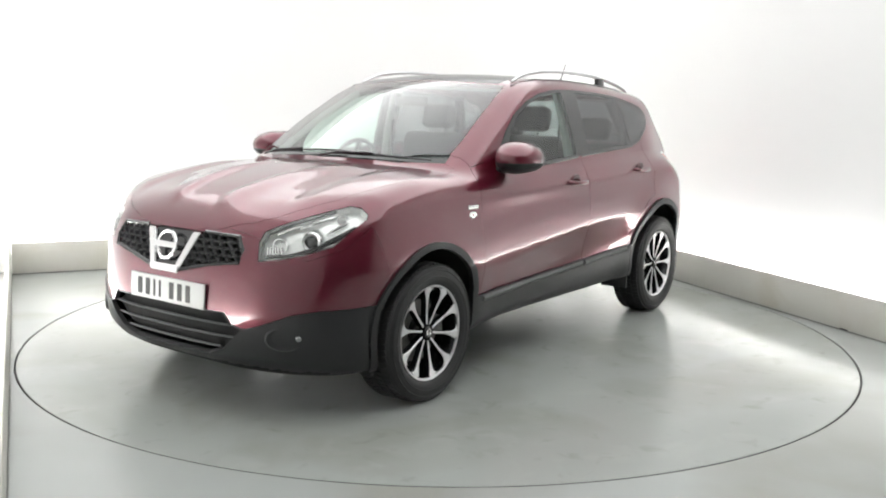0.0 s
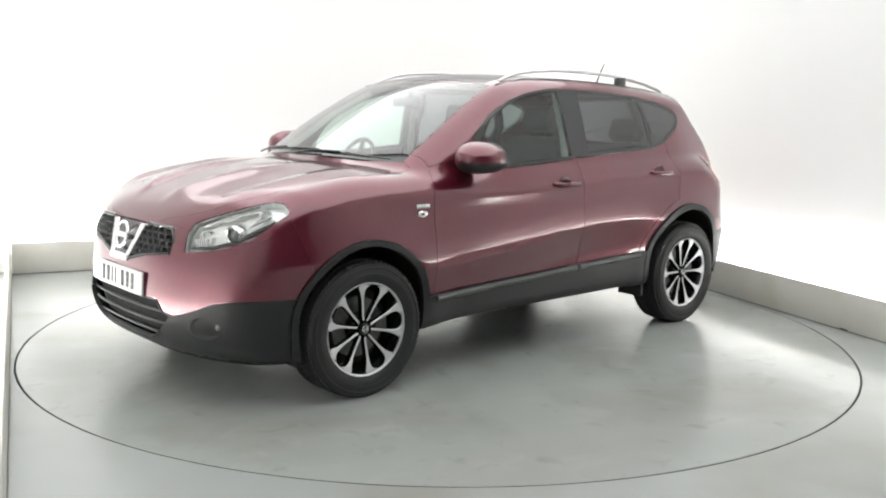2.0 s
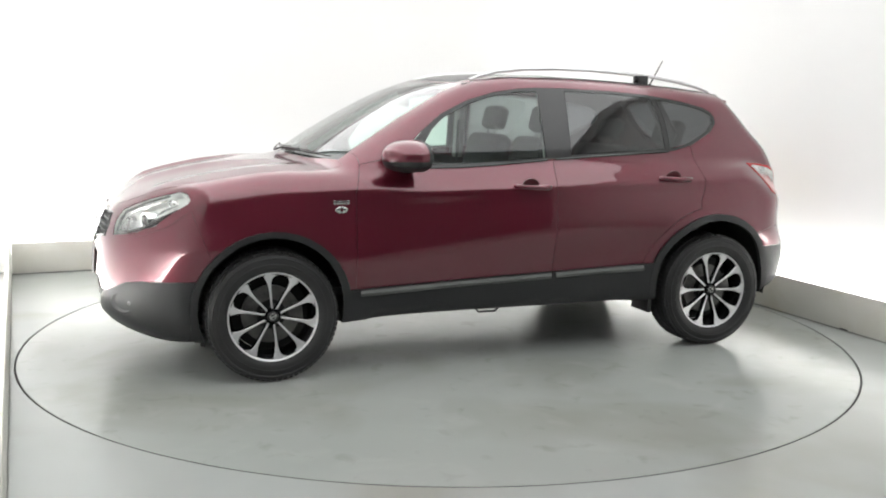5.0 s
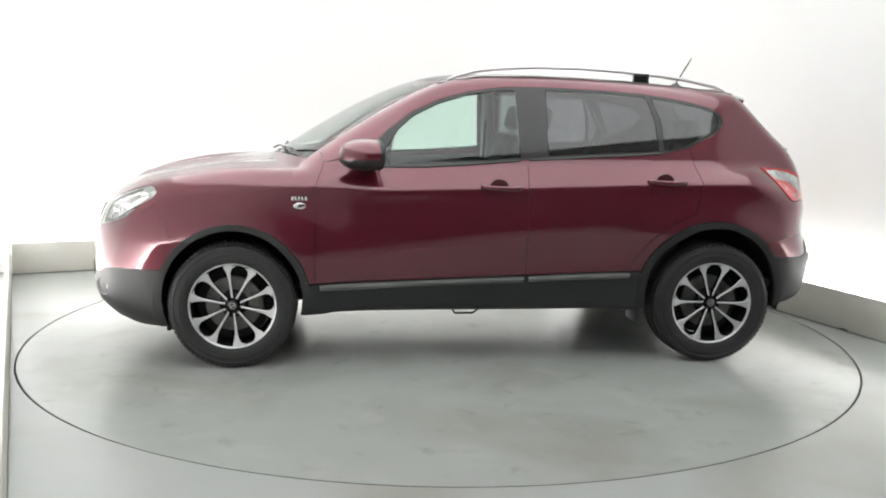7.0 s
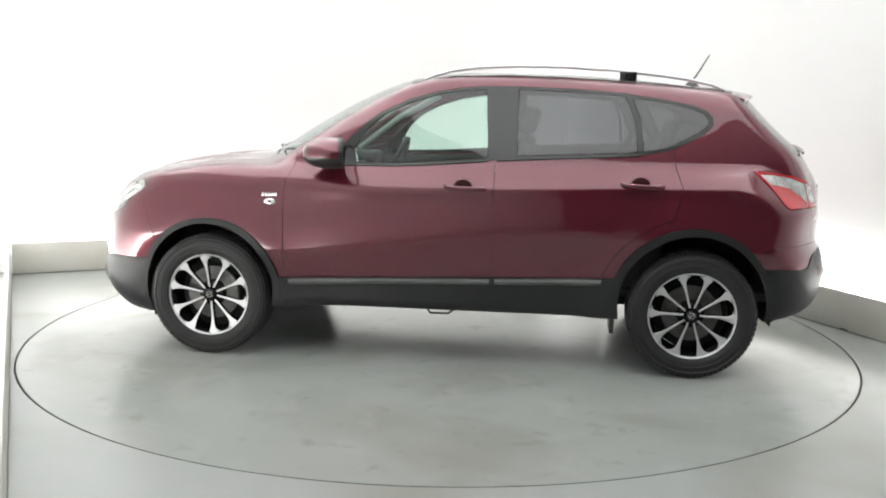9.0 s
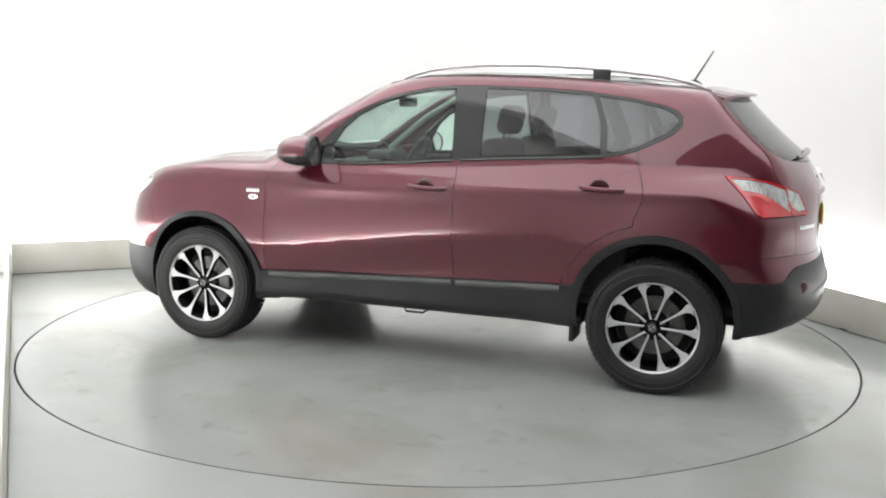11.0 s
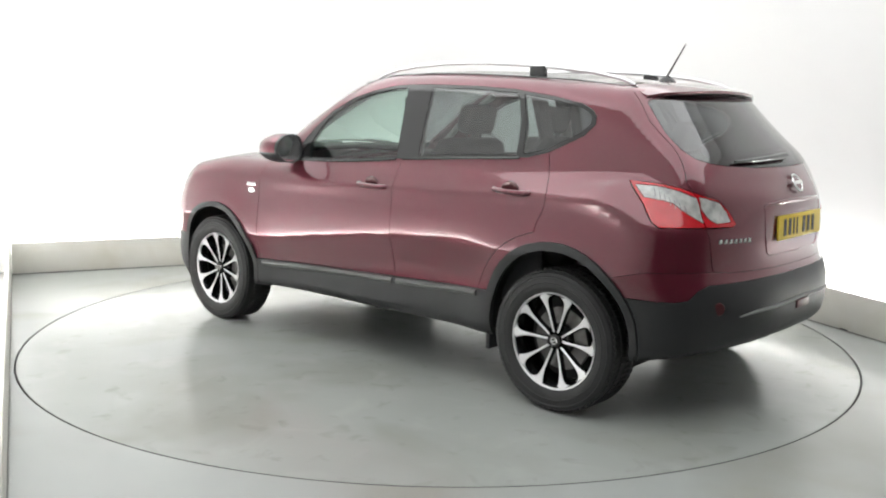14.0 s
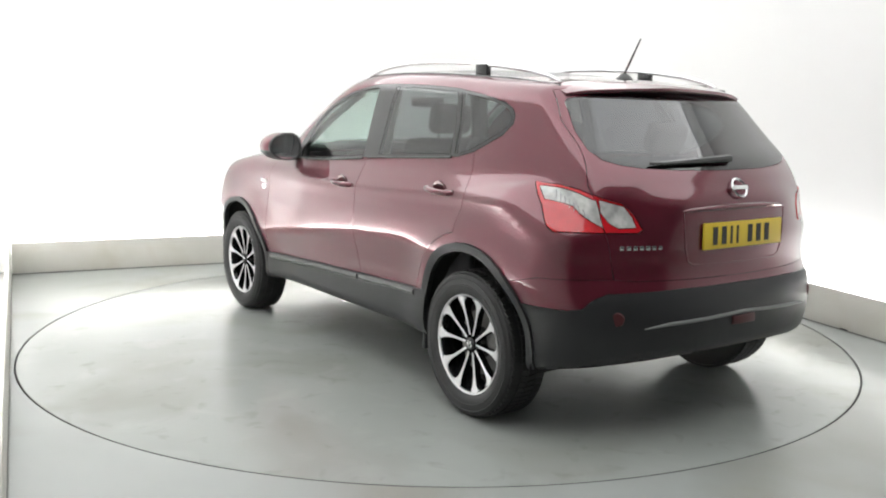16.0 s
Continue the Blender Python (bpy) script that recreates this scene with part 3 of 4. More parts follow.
# lay every corner back on the smooth surface and split the shell by code
bm.verts.index_update()
POINTS = np.array([v.co for v in bm.verts])
MIDDLE = np.abs(POINTS[:, 1]) < 1e-4
POINTS = settle(POINTS, 2)
POINTS[MIDDLE, 1] = 0
NORMALS = slope(POINTS)
NORMALS[MIDDLE, 1] = 0
NORMALS /= np.linalg.norm(NORMALS, axis=1)[:, None]
PANELS = {}
for f in bm.faces:
    PANELS.setdefault(f[code], []).append([v.index for v in f.verts])
bm.free()
def panel_mesh(name, codes, mat, both=False, mirror=False, lift=0.0, gap=0.0014, lip=0.022, keep=None):
    """The faces of some codes as one sheet with turned-in edges. both: with its mirror image; mirror: the mirror image alone."""
    faces = [f for c in codes for f in PANELS.get(c, [])]
    if keep:
        faces = [f for f in faces if keep(POINTS[f].mean(0))]
    used = sorted({i for f in faces for i in f})
    back = {i: n for n, i in enumerate(used)}
    P, N = POINTS[used].copy(), NORMALS[used]
    faces = [[back[i] for i in f] for f in faces]
    edges = {}
    for f in faces:
        for a, b in zip(f, f[1:] + f[:1]):
            edges[a, b] = 1
    rim = [(a, b) for a, b in edges if (b, a) not in edges and not (both and abs(P[a][1]) < 1e-6 and abs(P[b][1]) < 1e-6)]
    inward = np.zeros_like(P)
    for a, b in rim:
        d = P[b] - P[a]
        n = np.cross(N[a], d)
        n /= max(np.linalg.norm(n), 1e-9)
        inward[a] += n
        inward[b] += n
    size = np.linalg.norm(inward, axis=1)
    P = P + inward / np.maximum(size, 1e-9)[:, None] * gap + N * lift
    if both:
        P[np.abs(POINTS[used][:, 1]) < 1e-6, 1] = 0
    verts, norms, polys, pn = list(P), list(N), [list(f) for f in faces], [None] * len(faces)
    if lip:
        deep = {}
        for i in {i for e in rim for i in e}:
            deep[i] = len(verts)
            verts.append(P[i] - N[i] * lip)
            norms.append(N[i])
        for a, b in rim:
            polys.append([b, a, deep[a], deep[b]])
            pn.append("flat")
    verts, norms = np.array(verts), np.array(norms)
    if mirror or both:
        mv, mn = verts * (1, -1, 1), norms * (1, -1, 1)
        mp = [f[::-1] for f in polys]
        if mirror:
            verts, norms, polys = mv, mn, mp
        else:
            shift = len(verts)
            verts, norms = np.concatenate([verts, mv]), np.concatenate([norms, mn])
            polys = polys + [[i + shift for i in f] for f in mp]
            pn = pn + pn
    me = bpy.data.meshes.new(name)
    me.from_pydata(verts.tolist(), [], polys)
    me.materials.append(mat)
    me.polygons.foreach_set("use_smooth", [p is None for p in pn])
    me.update()
    loops = []
    for poly, kind in zip(me.polygons, pn):
        for i in poly.vertices:
            loops.append(tuple(poly.normal) if kind else tuple(norms[i]))
    me.normals_split_custom_set(loops)
    return me


car = tagged(new("car"), "maroon five-door crossover car with black sills, parked on the turntable", "car")


def panel(name, codes, mat, parent=None, label="", **k):
    ob = new(name, panel_mesh(name, codes, mat, **k))
    ob.parent = parent or car
    return tagged(ob, label)


def surface(x, z, y0=1.1):
    """Half width of the body at x, z."""
    ys = np.linspace(y0, 0.0, 1101)
    return float(ys[int(np.argmax(field(np.full(1101, x), ys, np.full(1101, z)) < 0))])


def nose_x(y, z, sign=1):
    """The foremost (or rearmost) x of the body at y, z."""
    xs = np.linspace(2.4, 1.0, 1401) * sign
    return float(xs[int(np.argmax(field(xs, np.full(1401, y), np.full(1401, z)) < 0))])


def top_z(x, y):
    zs = np.linspace(1.75, 0.6, 1151)
    return float(zs[int(np.argmax(field(np.full(1151, x), np.full(1151, y), zs) < 0))])


body = panel("body_shell", (REST,), PAINT, both=True)
bonnet = panel("bonnet", (BONNET_,), PAINT, both=True)
front_bumper = panel("front_bumper", (BUMPER_F,), PAINT, both=True, gap=0.0004)
front_skirt = panel("front_skirt", (LOW_F,), CLAD, both=True, label="black plastic lower bumper", lift=0.004)
panel("underbody", (UNDER,), GAP, both=True, gap=0, lip=0)
cowl = panel("cowl", (COWL,), TRIM, both=True, label="black plastic scuttle panel", lift=-0.01)
windscreen = panel("windscreen", (SCREEN,), SCREEN_GLASS, both=True, lip=0.004, label="green-tinted windscreen")
panel("roof_glass", (ROOFGLASS,), GLOSS_BLACK, both=True, label="dark panoramic glass roof")
tailgate = panel("tailgate", (HATCH_,), PAINT, both=True)
rear_window = panel("rear_window", (HATCH_GLASS,), DARK_GLASS, tailgate, both=True, lip=0.004, label="dark rear window")
rear_bumper = panel("rear_bumper", (BUMPER_R,), PAINT, both=True, gap=0.0005)
rear_skirt = panel("rear_skirt", (LOW_R,), CLAD, both=True, label="black plastic lower bumper", lift=0.004)
grille = panel("grille", (GRILLE,), GAP, both=True, lift=-0.03, lip=0, gap=-0.01, label="black honeycomb grille with a chrome V")
intake = panel("air_intake", (INTAKE,), GAP, both=True, lift=-0.05, lip=0, gap=-0.015, label="black lower air intake with bars")
DOORS = []
LAMPS = []
for flip in (False, True):
    k = dict(mirror=flip)
    panel("wing", (WING,), PAINT, gap=0.0008, **k)
    fd = panel("front_door", (DOOR_F,), PAINT, **k)
    rd = panel("rear_door", (DOOR_R,), PAINT, **k)
    DOORS.append((fd, rd))
    panel("window_trim", (DLO,), TRIM, label="black window surround", lift=0.001, **k)
    panel("window_pane", (WIN_F,), GREEN_GLASS, fd, label="green-tinted side window", lip=0.004, **k)
    panel("window_pane", (WIN_R,), DARK_GLASS, rd, label="dark privacy window", lip=0.004, **k)
    panel("quarter_window", (WIN_Q,), DARK_GLASS, label="dark privacy window", lip=0.004, **k)
    panel("sill", (SILL,), CLAD, label="black plastic sill cladding", lift=0.012, lip=0.03, gap=0.0, **k)
    panel("wheel_arch", (RING_F,), CLAD, label="black plastic arch moulding", lift=0.014, lip=0.03, gap=0.0, **k)
    panel("wheel_arch", (RING_R,), CLAD, label="black plastic arch moulding", lift=0.014, lip=0.03, gap=0.0, **k)
    lamp = panel("headlamp", (LAMP_F,), LAMP_BOWL, label="clear headlamp with a chrome projector", lift=-0.045, lip=-0.04, **k)
    panel("lens", (LAMP_F,), CLEAR, lamp, label="clear headlamp cover", lip=0.004, **k)
    LAMPS.append(lamp)
    tail = panel("tail_lamp", (LAMP_R,), RED_LENS, label="red and clear tail lamp", lift=0.004, gap=0.003, **k)
    panel("clear_lens", (LAMP_W,), WHITE_LENS, tail, label="clear upper lens", lift=0.003, gap=0, **k)
    sy = -1 if flip else 1
    for i in range(7):
        x = -1.72 - 0.022 * i
        zc = 1.045 - 0.0115 * i
        part("lens_rib", tube([(x + 0.010, sy * (surface(x + 0.010, zc + 0.018) + 0.0045), zc + 0.018), (x, sy * (surface(x, zc) + 0.0045), zc), (x - 0.006, sy * (surface(x - 0.006, zc - 0.016) + 0.0045), zc - 0.016)], 0.0022, 6), LENS_GREY, tail)
    inner = panel("tailgate_lamp", (INNER_LAMP,), RED_LENS, label="red and clear tail lamp", lift=0.004, gap=0.003, **k)
    panel("clear_lens", (INNER_W,), WHITE_LENS, inner, label="clear reversing lens", lift=0.003, gap=0, **k)


# ---------------------------------------------------------------- wheels
def make_wheel():
    """A wheel about the y axis, its face towards +y, hub at the origin."""
    wheel = new("wheel")
    r = 0.335
    prof = [(0.222, 0.085), (0.236, 0.098), (0.262, 0.108), (0.295, 0.107), (0.318, 0.098), (0.327, 0.083), (0.331, 0.055), (r - 0.004, 0.0), (0.331, -0.055), (0.327, -0.083), (0.318, -0.098), (0.262, -0.108), (0.222, -0.09), (0.215, -0.05), (0.215, 0.05)]
    tyre = part("tyre", lathe([(a, b) for a, b in prof], 72, closed=True), RUBBER, wheel)
    # tread blocks and shoulder ribs
    bm = bmesh.new()
    for i in range(72):
        a = 360 * i / 72
        for y0, y1, turn in ((0.050, 0.090, 14), (-0.090, -0.050, -14), (0.004, 0.044, -10), (-0.044, -0.004, 10)):
            h = 0.3285 if abs(y0) > 0.045 and abs(y1) > 0.08 else 0.3335
            add_box(bm, -0.0112, 0.0112, y0, y1, h - 0.012, h + 0.0030, m=pose(0, 0, 0, 0, a, 0) @ pose(0, 0, 0, 0, 0, turn))
    part("tread", bm, RUBBER, tyre, "ribbed black tread", smooth=0)
    bm = bmesh.new()
    for i in range(2):
        lathe([(0.268 + 0.03 * i, 0.1068), (0.272 + 0.03 * i, 0.1098), (0.276 + 0.03 * i, 0.1068)], 72, bm=bm)
    part("sidewall_rib", bm, RUBBER, tyre)
    # rim: barrel, lip, ten spokes in five petals
    rim = part("rim", lathe([(0.217, 0.078), (0.207, 0.05), (0.197, 0.0), (0.200, -0.08)], 64), GLOSS_BLACK, wheel, "black and machined alloy rim")
    part("rim_lip", lathe([(0.219, 0.084), (0.220, 0.090), (0.223, 0.093), (0.228, 0.095), (0.230, 0.088)], 72), ALLOY, rim, "machined alloy lip")
    across = [(0.040, 0.005, 0.0165), (0.052, 0.010, 0.0215), (0.075, 0.0175, 0.029), (0.105, 0.0265, 0.039), (0.135, 0.0355, 0.050), (0.160, 0.042, 0.063), (0.178, 0.0445, 0.0755), (0.192, 0.043, 0.0885), (0.203, 0.037, 0.083), (0.213, 0.020, 0.058)]

    def face_y(rad):
        return 0.070 + 0.020 * (rad / 0.215) ** 2

    for p in range(5):
        turn = pose(0, 0, 0, 0, 72 * p + 18, 0)
        for s in (1, -1):
            bm = bmesh.new()
            rows = []
            for a, w0, w1 in across:
                ring = []
                for w, drop in ((w0, 0.034), (w0, 0.002), (w0 + 0.002, 0), (w1 - 0.002, 0), (w1, 0.002), (w1, 0.034)):
                    ring.append(bm.verts.new((a, face_y(math.hypot(a, w)) - drop, s * w)))
                rows.append(ring)
            for one, two in zip(rows, rows[1:]):
                for i in range(5):
                    f = bm.faces.new((one[i], one[i + 1], two[i + 1], two[i]))
                    f.material_index = 1 if i in (0, 4) else 0
            bm.faces.new(rows[0]).material_index = 1
            bm.faces.new(rows[-1]).material_index = 1
            bmesh.ops.transform(bm, matrix=turn, verts=bm.verts)
            part("spoke", bm, (ALLOY, GLOSS_BLACK), rim, "machined alloy spoke", smooth=30)
    part("hub_cap", lathe([(0.001, 0.080), (0.018, 0.079), (0.024, 0.074), (0.030, 0.073), (0.033, 0.066), (0.033, 0.03)], 32), GLOSS_BLACK, rim, "black centre cap")
    bm = lathe([(0.013, 0.0795), (0.014, 0.0815), (0.017, 0.0815), (0.018, 0.079)], 28)
    add_box(bm, -0.016, 0.016, 0.0785, 0.082, -0.0025, 0.0025)
    part("centre_emblem", bm, CHROME, rim, "small chrome ring emblem")
    for p in range(5):
        a = radians(72 * p + 54)
        bm = lathe([(0.001, 0.052), (0.007, 0.052), (0.008, 0.045), (0.008, 0.02)], 8, m=pose(0.055 * math.cos(a), 0, 0.055 * math.sin(a)))
        part("wheel_nut", bm, STEEL, rim)
    part("back_plate", lathe([(0.03, -0.03), (0.196, -0.03), (0.196, -0.04)], 48), GAP, wheel, "dark brake back plate")
    part("brake_disc", lathe([(0.06, 0.025), (0.06, 0.012), (0.148, 0.012), (0.148, -0.012), (0.05, -0.012), (0.05, 0.03)], 48), DISC, wheel, "grey steel brake disc")
    bm = box(-0.045, 0.045, -0.03, 0.045, 0.085, 0.158, bevel=0.01)
    part("brake_calliper", bm, DISC, wheel, "bare metal brake calliper", at=pose(0, 0, 0, 0, 250, 0))
    part("hub", lathe([(0.001, 0.04), (0.07, 0.038), (0.075, 0.02), (0.075, -0.09), (0.001, -0.09)], 24), GAP, wheel)
    return wheel


wheel = make_wheel()
wheel.parent = car
Y_HUB = 0.795
wheel.matrix_basis = pose(FRONT_WHEEL[0], Y_HUB, FRONT_WHEEL[1], 0, 24, 0)
copy_thing(wheel, pose(REAR_WHEEL[0], Y_HUB, REAR_WHEEL[1], 0, 34, 0))
copy_thing(wheel, pose(FRONT_WHEEL[0], -Y_HUB, FRONT_WHEEL[1], 0, 0, 180))
copy_thing(wheel, pose(REAR_WHEEL[0], -Y_HUB, REAR_WHEEL[1], 0, 30, 180))
for cx in (FRONT_WHEEL[0], REAR_WHEEL[0]):
    for s in (1, -1):
        bm = bmesh.new()
        rows = []
        for x, z in arc(cx, 0.375, 0.410, -12, 192, 20):
            rows.append([bm.verts.new((x, s * y, max(z, 0.25))) for y in (0.855, 0.45)])
        mid = bm.verts.new((cx, s * 0.45, 0.3))
        for a, b in zip(rows, rows[1:]):
            bm.faces.new((a[0], a[1], b[1], b[0]))
            bm.faces.new((a[1], mid, b[1]))
        part("wheel_well", bm, GAP, car, "black wheel well liner")
bm = tube([(FRONT_WHEEL[0], -0.7, 0.33), (FRONT_WHEEL[0], 0.7, 0.33)], 0.03)
part("front_axle", bm, STEEL, car)
bm = tube([(REAR_WHEEL[0], -0.7, 0.31), (REAR_WHEEL[0], 0.7, 0.31)], 0.035)
part("rear_axle", bm, STEEL, car)
# exhaust and a hanging clip under the floor
part("exhaust", tube([(0.9, -0.2, 0.26), (-0.9, -0.25, 0.25), (-1.45, -0.3, 0.24)], 0.032), STEEL, car, "rusty steel exhaust pipe")
part("jacking_bracket", tube([(0.13, 0.62, 0.27), (0.10, 0.64, 0.235), (0.0, 0.64, 0.235), (-0.06, 0.62, 0.27)], 0.006, 6), GAP, car)
for s in (1, -1):
    part("mud_deflector", box(-0.012, 0.012, -0.09, 0.09, 0.0, 0.10, bevel=0.004), CLAD, car, at=pose(-0.905, s * 0.76, 0.215))
    part("mud_deflector", box(-0.012, 0.012, -0.10, 0.10, 0.0, 0.07, bevel=0.004), CLAD, car, at=pose(1.655, s * 0.72, 0.19))


# ---------------------------------------------------------------- doors: handles, mirrors, seams
def door_handle(door, x, z, s):
    y = surface(x, z)
    tilt = 2.5
    base = pose(x, s * (y - 0.002), z, 0, 0, 0) @ pose(0, 0, 0, s * -8, -tilt, 0)
    # nearly flat disc; its dark colour gives the shade of the recess
    bm = lathe([(0.001, 0.0012), (0.022, 0.0012), (0.030, 0.0030), (0.034, 0.0020), (0.034, -0.006)], 28)
    bmesh.ops.transform(bm, matrix=base @ Matrix.Diagonal((1.45, s * 1.0, 1.25, 1)), verts=bm.verts)
    cup = part("handle_cup", bm, CUP_SHADE, door, "handle recess with its shade in a darker maroon")
    pts = [(0.095, 0.002), (0.085, 0.018), (0.05, 0.030), (0.0, 0.034), (-0.06, 0.031), (-0.10, 0.022), (-0.118, 0.004)]
    bm = tube([(px, s * py, 0) for px, py in pts], [0.010, 0.0115, 0.012, 0.0125, 0.0135, 0.014, 0.011], 10, flat=1.0)
    bmesh.ops.transform(bm, matrix=base, verts=bm.verts)
    part("handle", bm, PAINT, door, "maroon pull handle")


# body maroon darkened to stand for shade behind the handles
CUP_SHADE = material("cup_shade_paint", (0.07, 0.007, 0.012), 0.35, 0.4, Coat_Weight=1.0)


def door_mirror(door, s):
    """Rounded cap over a black base, open to the rear, where the glass sits in a black rim."""
    y0 = surface(0.60, 1.10)
    m = pose(0.612, s * (y0 + 0.128), 1.134, 0, 0, s * 12)
    bm = bmesh.new()
    bmesh.ops.create_uvsphere(bm, u_segments=36, v_segments=24, radius=1, matrix=pose(0, 0, 0, 0, 90, 0))
    for v in bm.verts:
        x, y, z = v.co
        if x < 0:
            rho = max(math.hypot(y, z), 1e-6)
            k = min(1.0, -x / 0.45)
            if k < 1:
                y, z = y / rho * (1 - 0.03 * k), z / rho * (1 - 0.03 * k)
            else:
                g = 0.97 / math.sqrt(1 - 0.45**2)
                y, z = y * g, z * g
            x = -0.055 * k
        else:
            x *= 0.145
        square = 1 - 0.16 * y
        v.co = (x - 0.02 * y * (x > 0), s * 0.118 * np.sign(y) * abs(y) ** 0.9, (0.088 if z > 0 else 0.078) * square * np.sign(z) * abs(z) ** 0.85)
    bmesh.ops.transform(bm, matrix=m, verts=bm.verts)
    upper, lower = bm, bm.copy()
    z_cut = 1.116
    for b, keep_up in ((upper, True), (lower, False)):
        bmesh.ops.bisect_plane(b, geom=b.verts[:] + b.edges[:] + b.faces[:], plane_co=(0, 0, z_cut), plane_no=(0, 0, 1), clear_inner=keep_up, clear_outer=not keep_up)
        edge = [e for e in b.edges if e.is_boundary]
        if edge:
            bmesh.ops.holes_fill(b, edges=edge)
    part("mirror_housing", upper, PAINT, door, "maroon mirror cap", smooth=50)
    part("mirror_base", lower, CLAD, door, "black mirror underside", smooth=50)

    def face(k, dx):
        ring = []
        for i in range(36):
            a = 2 * math.pi * i / 36
            y, z = math.cos(a) * k, math.sin(a) * k
            ring.append(m @ Vector((-0.055 + dx, s * 0.118 * np.sign(y) * abs(y) ** 0.9, (0.088 if z > 0 else 0.078) * (1 - 0.16 * y) * np.sign(z) * abs(z) ** 0.85)))
        return ring

    rim = bmesh.new()
    rings = [[rim.verts.new(p) for p in face(k, dx)] for k, dx in ((0.985, 0.010), (0.99, -0.006), (0.96, -0.012), (0.88, -0.011), (0.86, -0.002))]
    for a, b in zip(rings, rings[1:]):
        for i in range(36):
            rim.faces.new((a[i], a[(i + 1) % 36], b[(i + 1) % 36], b[i]))
    part("mirror_rim", rim, CLAD, door, "black rim round the mirror glass", smooth=50)
    pane = bmesh.new()
    front, rear = [[pane.verts.new(p) for p in face(0.88, dx)] for dx in (-0.006, -0.002)]
    pane.faces.new(front)
    pane.faces.new(rear[::-1])
    for i in range(36):
        pane.faces.new((front[i], front[(i + 1) % 36], rear[(i + 1) % 36], rear[i]))
    part("mirror_glass", pane, CHROME, door, "mirror glass", smooth=30)
    foot = tube([(0.62, s * (y0 - 0.03), 1.072), (0.615, s * (y0 + 0.03), 1.075), (0.60, s * (y0 + 0.09), 1.082)], [0.036, 0.028, 0.024], 10, flat=0.7)
    part("mirror_foot", foot, CLAD, door, "black mirror arm")


for s, (fd, rd) in zip((1, -1), DOORS):
    door_handle(fd, -0.096, 0.975, s)
    door_handle(rd, -1.02, 1.010, s)
    door_mirror(fd, s)
    # bright line of the belt moulding
    bm = tube([(x, s * (surface(x, z) + 0.003), z) for x, z in ((0.60, 1.072), (0.3, 1.077), (0.065, 1.091), (-0.22, 1.114))], 0.007, 6)
    part("belt_moulding", bm, TRIM, fd, "black belt moulding")
    bm = tube([(x, s * (surface(x, z) + 0.003), z) for x, z in ((-0.27, 1.118), (-0.54, 1.134), (-0.84, 1.150), (-1.02, 1.160))], 0.007, 6)
    part("belt_moulding", bm, TRIM, rd, "black belt moulding")
    # sill steps, in a lighter grey that stands for ceiling light on their tops
    bm = tube([(x, s * (surface(x, z) + 0.004), z) for x, z in ((0.86, 0.428), (0.36, 0.448), (-0.245, 0.468))], 0.021, 8, flat=0.9)
    part("sill_ledge", bm, LIT_LEDGE, fd, "sill strip in a grey lightened as if lit from above")
    bm = tube([(x, s * (surface(x, z) + 0.004), z) for x, z in ((-0.275, 0.470), (-0.6, 0.482), (-0.84, 0.490))], 0.021, 8, flat=0.9)
    part("sill_ledge", bm, LIT_LEDGE, rd, "sill strip in a grey lightened as if lit from above")
    # badge on the wing: small bars over an oval
    y = surface(0.965, 0.87)
    for i in range(5):
        part("badge_bar", box(-0.007, 0.007, -0.002, 0.004, -0.010, 0.010, bevel=0.001), CHROME, car, at=pose(0.998 - 0.0175 * i, s * y, 0.905))
    bm = lathe([(0.001, 0.004), (0.024, 0.004), (0.028, 0.002), (0.028, -0.004)], 24)
    bmesh.ops.transform(bm, matrix=pose(0.963, s * y, 0.866) @ Matrix.Diagonal((1.15, s, 0.62, 1)), verts=bm.verts)
    part("wing_badge", bm, CHROME, car, "small chrome oval badge")
    bm = lathe([(0.001, 0.0045), (0.008, 0.0045), (0.009, 0.0)], 16)
    bmesh.ops.transform(bm, matrix=pose(0.963, s * y, 0.866) @ Matrix.Diagonal((1.1, s, 0.8, 1)), verts=bm.verts)
    part("badge_dot", bm, PAINT, car)


# ---------------------------------------------------------------- roof: rails, aerial, spoiler, wipers
for s in (1, -1):
    def rail_y(x):
        return s * (0.565 - 0.045 * step(-0.8, -1.5, x))
    xs = [0.16, 0.10, 0.0, -0.15, -0.35, -0.6, -0.85, -1.05, -1.25, -1.40, -1.47]
    up = [0.004, 0.016, 0.030, 0.042, 0.050, 0.054, 0.054, 0.050, 0.042, 0.024, 0.006]
    bm = tube([(x, rail_y(x), top_z(x, abs(rail_y(x))) + u) for x, u in zip(xs, up)], [0.008, 0.012, 0.014, 0.014, 0.014, 0.014, 0.014, 0.014, 0.014, 0.012, 0.008], 10, flat=0.75)
    rail = part("roof_rail", bm, SILVER, car, "silver roof rail")
    for x, w in ((-0.95, 0.045),):
        z = top_z(x, abs(rail_y(x)))
        part("rail_foot", box(x - w, x + w, rail_y(x) - 0.014, rail_y(x) + 0.014, z - 0.01, z + (0.052 if w > 0.03 else 0.03), bevel=0.004), TRIM, rail, "black rail foot")
    # dark ditch moulding along the roof edge
    bm = tube([(x, s * (0.60 - 0.05 * step(-0.8, -1.5, x)), top_z(x, 0.60 - 0.05 * step(-0.8, -1.5, x)) + 0.001) for x in (0.22, 0.0, -0.3, -0.6, -0.9, -1.2, -1.5)], 0.006, 6)
    part("roof_moulding", bm, TRIM, car, "black roof moulding")
z = top_z(-1.36, 0)
